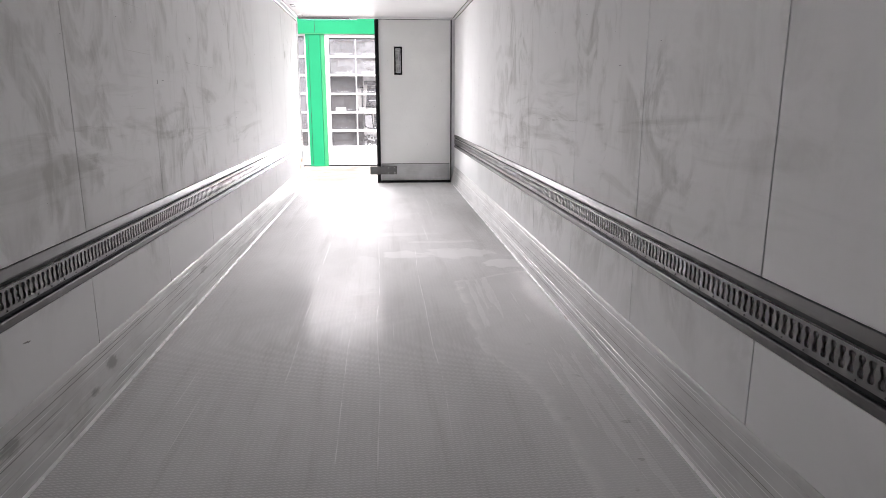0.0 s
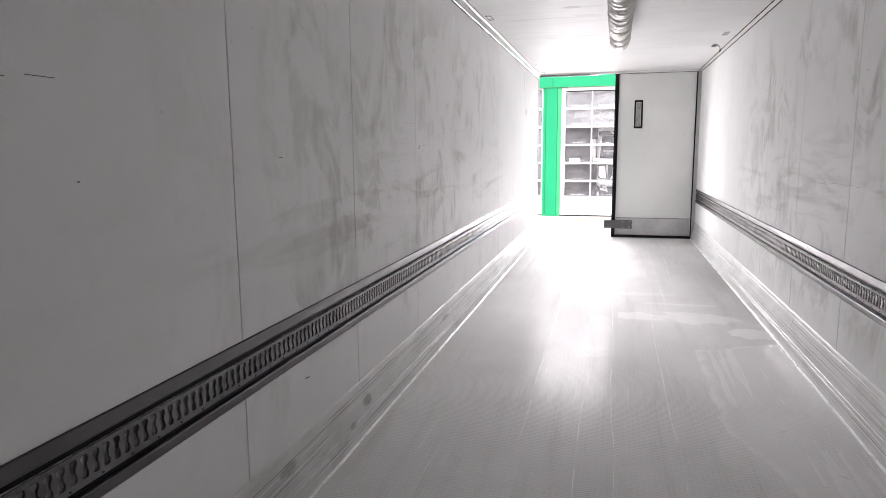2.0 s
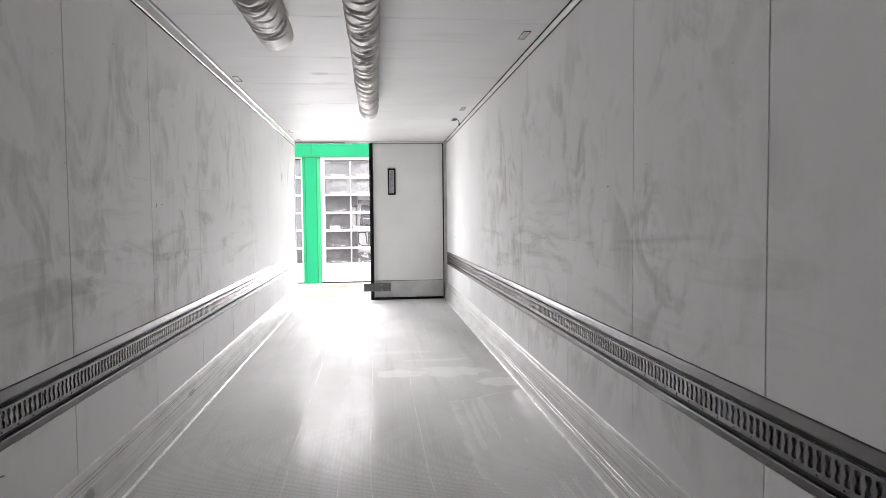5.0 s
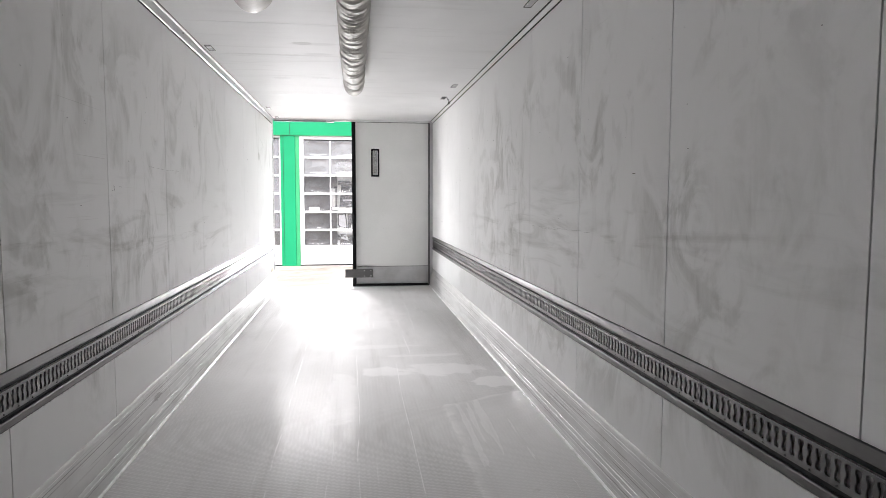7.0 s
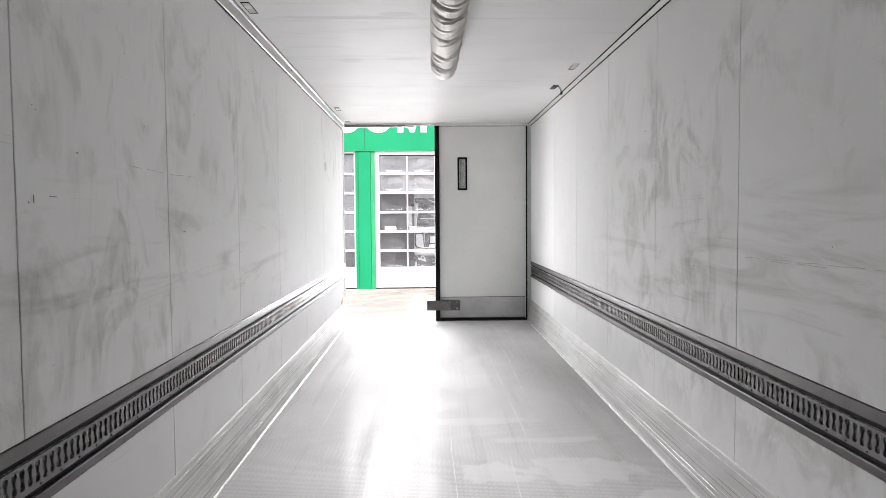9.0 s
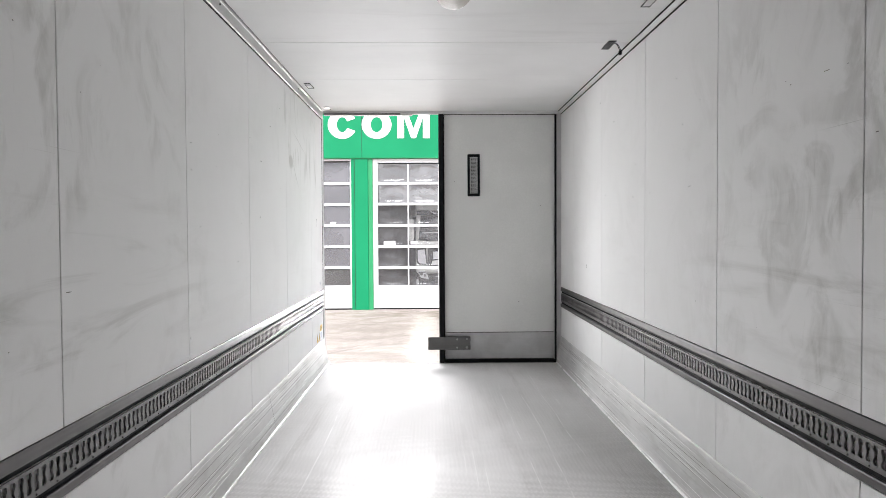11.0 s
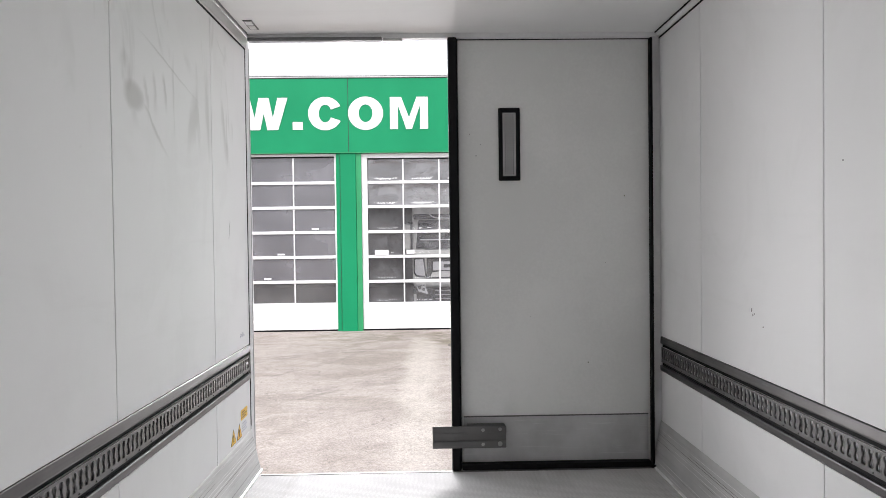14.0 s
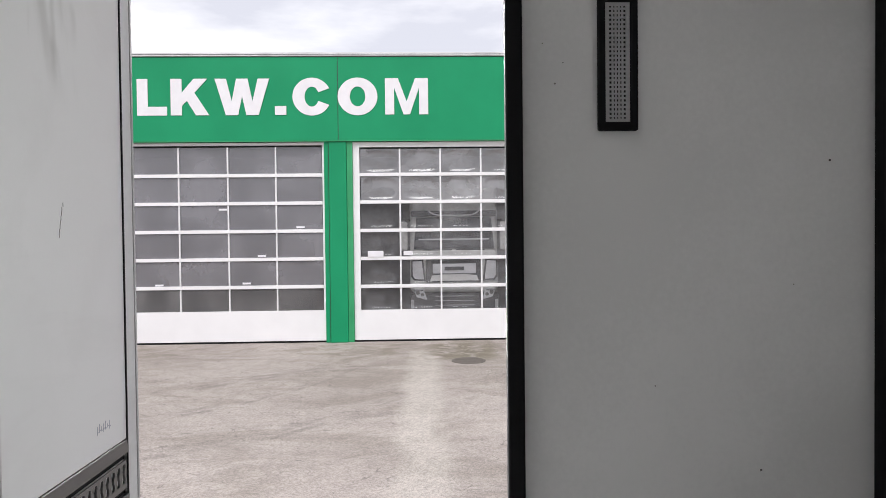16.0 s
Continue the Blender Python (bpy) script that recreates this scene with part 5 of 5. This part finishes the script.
def parked_truck(cx, y, w):
    """A cab seen from the front: body with rounded corners, screen, visor, grille, bumper, lamps, mirrors."""
    t = thing("truck", (cx, y + 1.2, GROUND_Z), "pale grey truck cab parked inside the workshop", "truck")
    h = w / 2
    bm = boxed(cx - h, cx + h, y, y + 2.2, 0.0, 2.75, bevel=0.14, seg=4)
    for v in bm.verts:
        if v.co.y < y + 0.5 and v.co.z > 1.05:
            v.co.y += (v.co.z - 1.05) * 0.16
    part("cab", bm, CAB, t)
    bm = prism(bmesh.new(), [(cx - h + 0.10, 1.08), (cx + h - 0.10, 1.08), (cx + h - 0.17, 1.86), (cx - h + 0.17, 1.86)], y - 0.012, y + 0.04)
    for v in bm.verts:
        v.co.y += max(0.0, v.co.z - 1.05) * 0.16
    part("windscreen", bm, CAB_GLASS, t, "dark windscreen")
    part("screen_blind", boxed(cx - h + 0.22, cx + h - 0.22, y + 0.02, y + 0.03, 1.30, 1.335), LETTER, t)
    part("sun_visor", boxed(cx - h + 0.04, cx + h - 0.04, y + 0.02, y + 0.16, 1.88, 2.02, bevel=0.03, seg=2), CAB_DARK, t)
    bm = bmesh.new()
    hoop = [Vector((cx + 0.66 * u, y - 0.02, 1.90 + 0.17 * u ** 6)) for u in [i / 8 - 1 for i in range(17)]]
    for a, b in zip(hoop, hoop[1:]):
        way = b - a
        bmesh.ops.create_cone(bm, cap_ends=True, segments=8, radius1=0.018, radius2=0.018, depth=way.length * 1.1, matrix=Matrix.Translation((a + b) / 2) @ way.to_track_quat("Z", "Y").to_matrix().to_4x4())
    part("lamp_hoop", bm, LETTER, t, "pale bent tube over the windscreen")
    part("scuttle", boxed(cx - h + 0.06, cx + h - 0.06, y - 0.03, y + 0.02, 0.84, 1.05, bevel=0.03, seg=2), CAB, t, "pale panel under the windscreen")
    gr = part("grille", boxed(cx - 0.70, cx + 0.70, y - 0.035, y + 0.02, 0.26, 0.82, bevel=0.02), CAB_DARK, t, "black grille")
    part("grille_lip", prism(bmesh.new(), [(cx - 0.60, 0.30), (cx + 0.60, 0.30), (cx + 0.55, 0.43), (cx + 0.30, 0.455), (cx - 0.30, 0.455), (cx - 0.55, 0.43)], y - 0.055, y - 0.036), CAB, gr, "pale grille lip")
    part("badge_plate", boxed(cx - 0.53, cx + 0.53, y - 0.055, y - 0.045, 0.48, 0.72, bevel=0.004), LETTER, gr, "pale badge plate")
    part("badge", boxed(cx - 0.24, cx + 0.24, y - 0.064, y - 0.056, 0.555, 0.645), CAB_DARK, gr, "dark badge bar")
    part("emblem", boxed(cx - 0.06, cx + 0.06, y - 0.046, y - 0.031, 0.845, 0.885), CAB_DARK, t)
    part("bumper", boxed(cx - h, cx + h, y - 0.10, y + 0.5, -0.52, -0.01, bevel=0.07, seg=3), CAB_DARK, t)
    for i in range(3):
        part("bumper_slot", boxed(cx - 0.48, cx + 0.48, y - 0.112, y - 0.101, -0.30 + i * 0.11, -0.285 + i * 0.11), PLASTIC_GREY, t)
    for s in (-1, 1):
        c = part("corner_panel", prism(bmesh.new(), [(cx + s * u, v) for u, v in ((1.06, 0.82), (0.76, 0.83), (0.70, 0.29), (0.98, 0.31), (1.06, 0.40))], y - 0.034, y - 0.018), CAB_DARK, t)
        part("corner_inset", prism(bmesh.new(), [(cx + s * u, v) for u, v in ((1.02, 0.78), (0.80, 0.79), (0.745, 0.335), (0.96, 0.35), (1.02, 0.43))], y - 0.042, y - 0.035), LETTER, c, "pale corner panel")
        lens = [(1.0, 0.11), (0.76, 0.115), (0.67, -0.16), (0.93, -0.09)]
        lamp = part("headlight", prism(bmesh.new(), [(cx + s * u, v) for u, v in lens], y - 0.125, y - 0.06), LIGHT_GLASS, t, "clear slanting headlamp")
        for u, v, q in ((0.90, 0.02, 0.050), (0.79, -0.03, 0.042)):
            bm = bmesh.new()
            cyl(bm, (cx + s * u, y - 0.128, v), "y", q, 0.006, 20)
            part("reflector", bm, STEEL, lamp)
        part("lamp_brow", prism(bmesh.new(), [(cx + s * u, v) for u, v in ((1.0, 0.075), (0.77, 0.08), (0.765, 0.06), (0.99, 0.055))], y - 0.132, y - 0.126), CAB_DARK, lamp)
        part("step_plate", boxed(*sorted((cx + s * (h - 0.02), cx + s * (h - 0.10))), y - 0.118, y - 0.101, -0.42, -0.15, bevel=0.01), PLASTIC_GREY, t)
        m = part("mirror", boxed(cx + s * (h + 0.15) - 0.10, cx + s * (h + 0.15) + 0.10, y + 0.05, y + 0.16, 1.05, 1.75, bevel=0.04, seg=2), CAB, t)
        part("mirror_arm", boxed(*sorted((cx + s * (h - 0.02), cx + s * (h + 0.1))), y + 0.08, y + 0.12, 1.76, 1.81), CAB_DARK, m)
        bm = bmesh.new()
        cyl(bm, (cx + s * (h - 0.17), y + 1.1, GROUND_Z + 0.51), "x", 0.5, 0.3, 32)
        part("wheel", bm, RUBBER, t, "black tyre")
        part("wiper", boxed(cx + s * 0.4 - 0.35, cx + s * 0.4 + 0.35, y - 0.03, y - 0.018, 1.05, 1.075), CAB_DARK, t)


parked_truck(0.47, 25.2, 2.18)
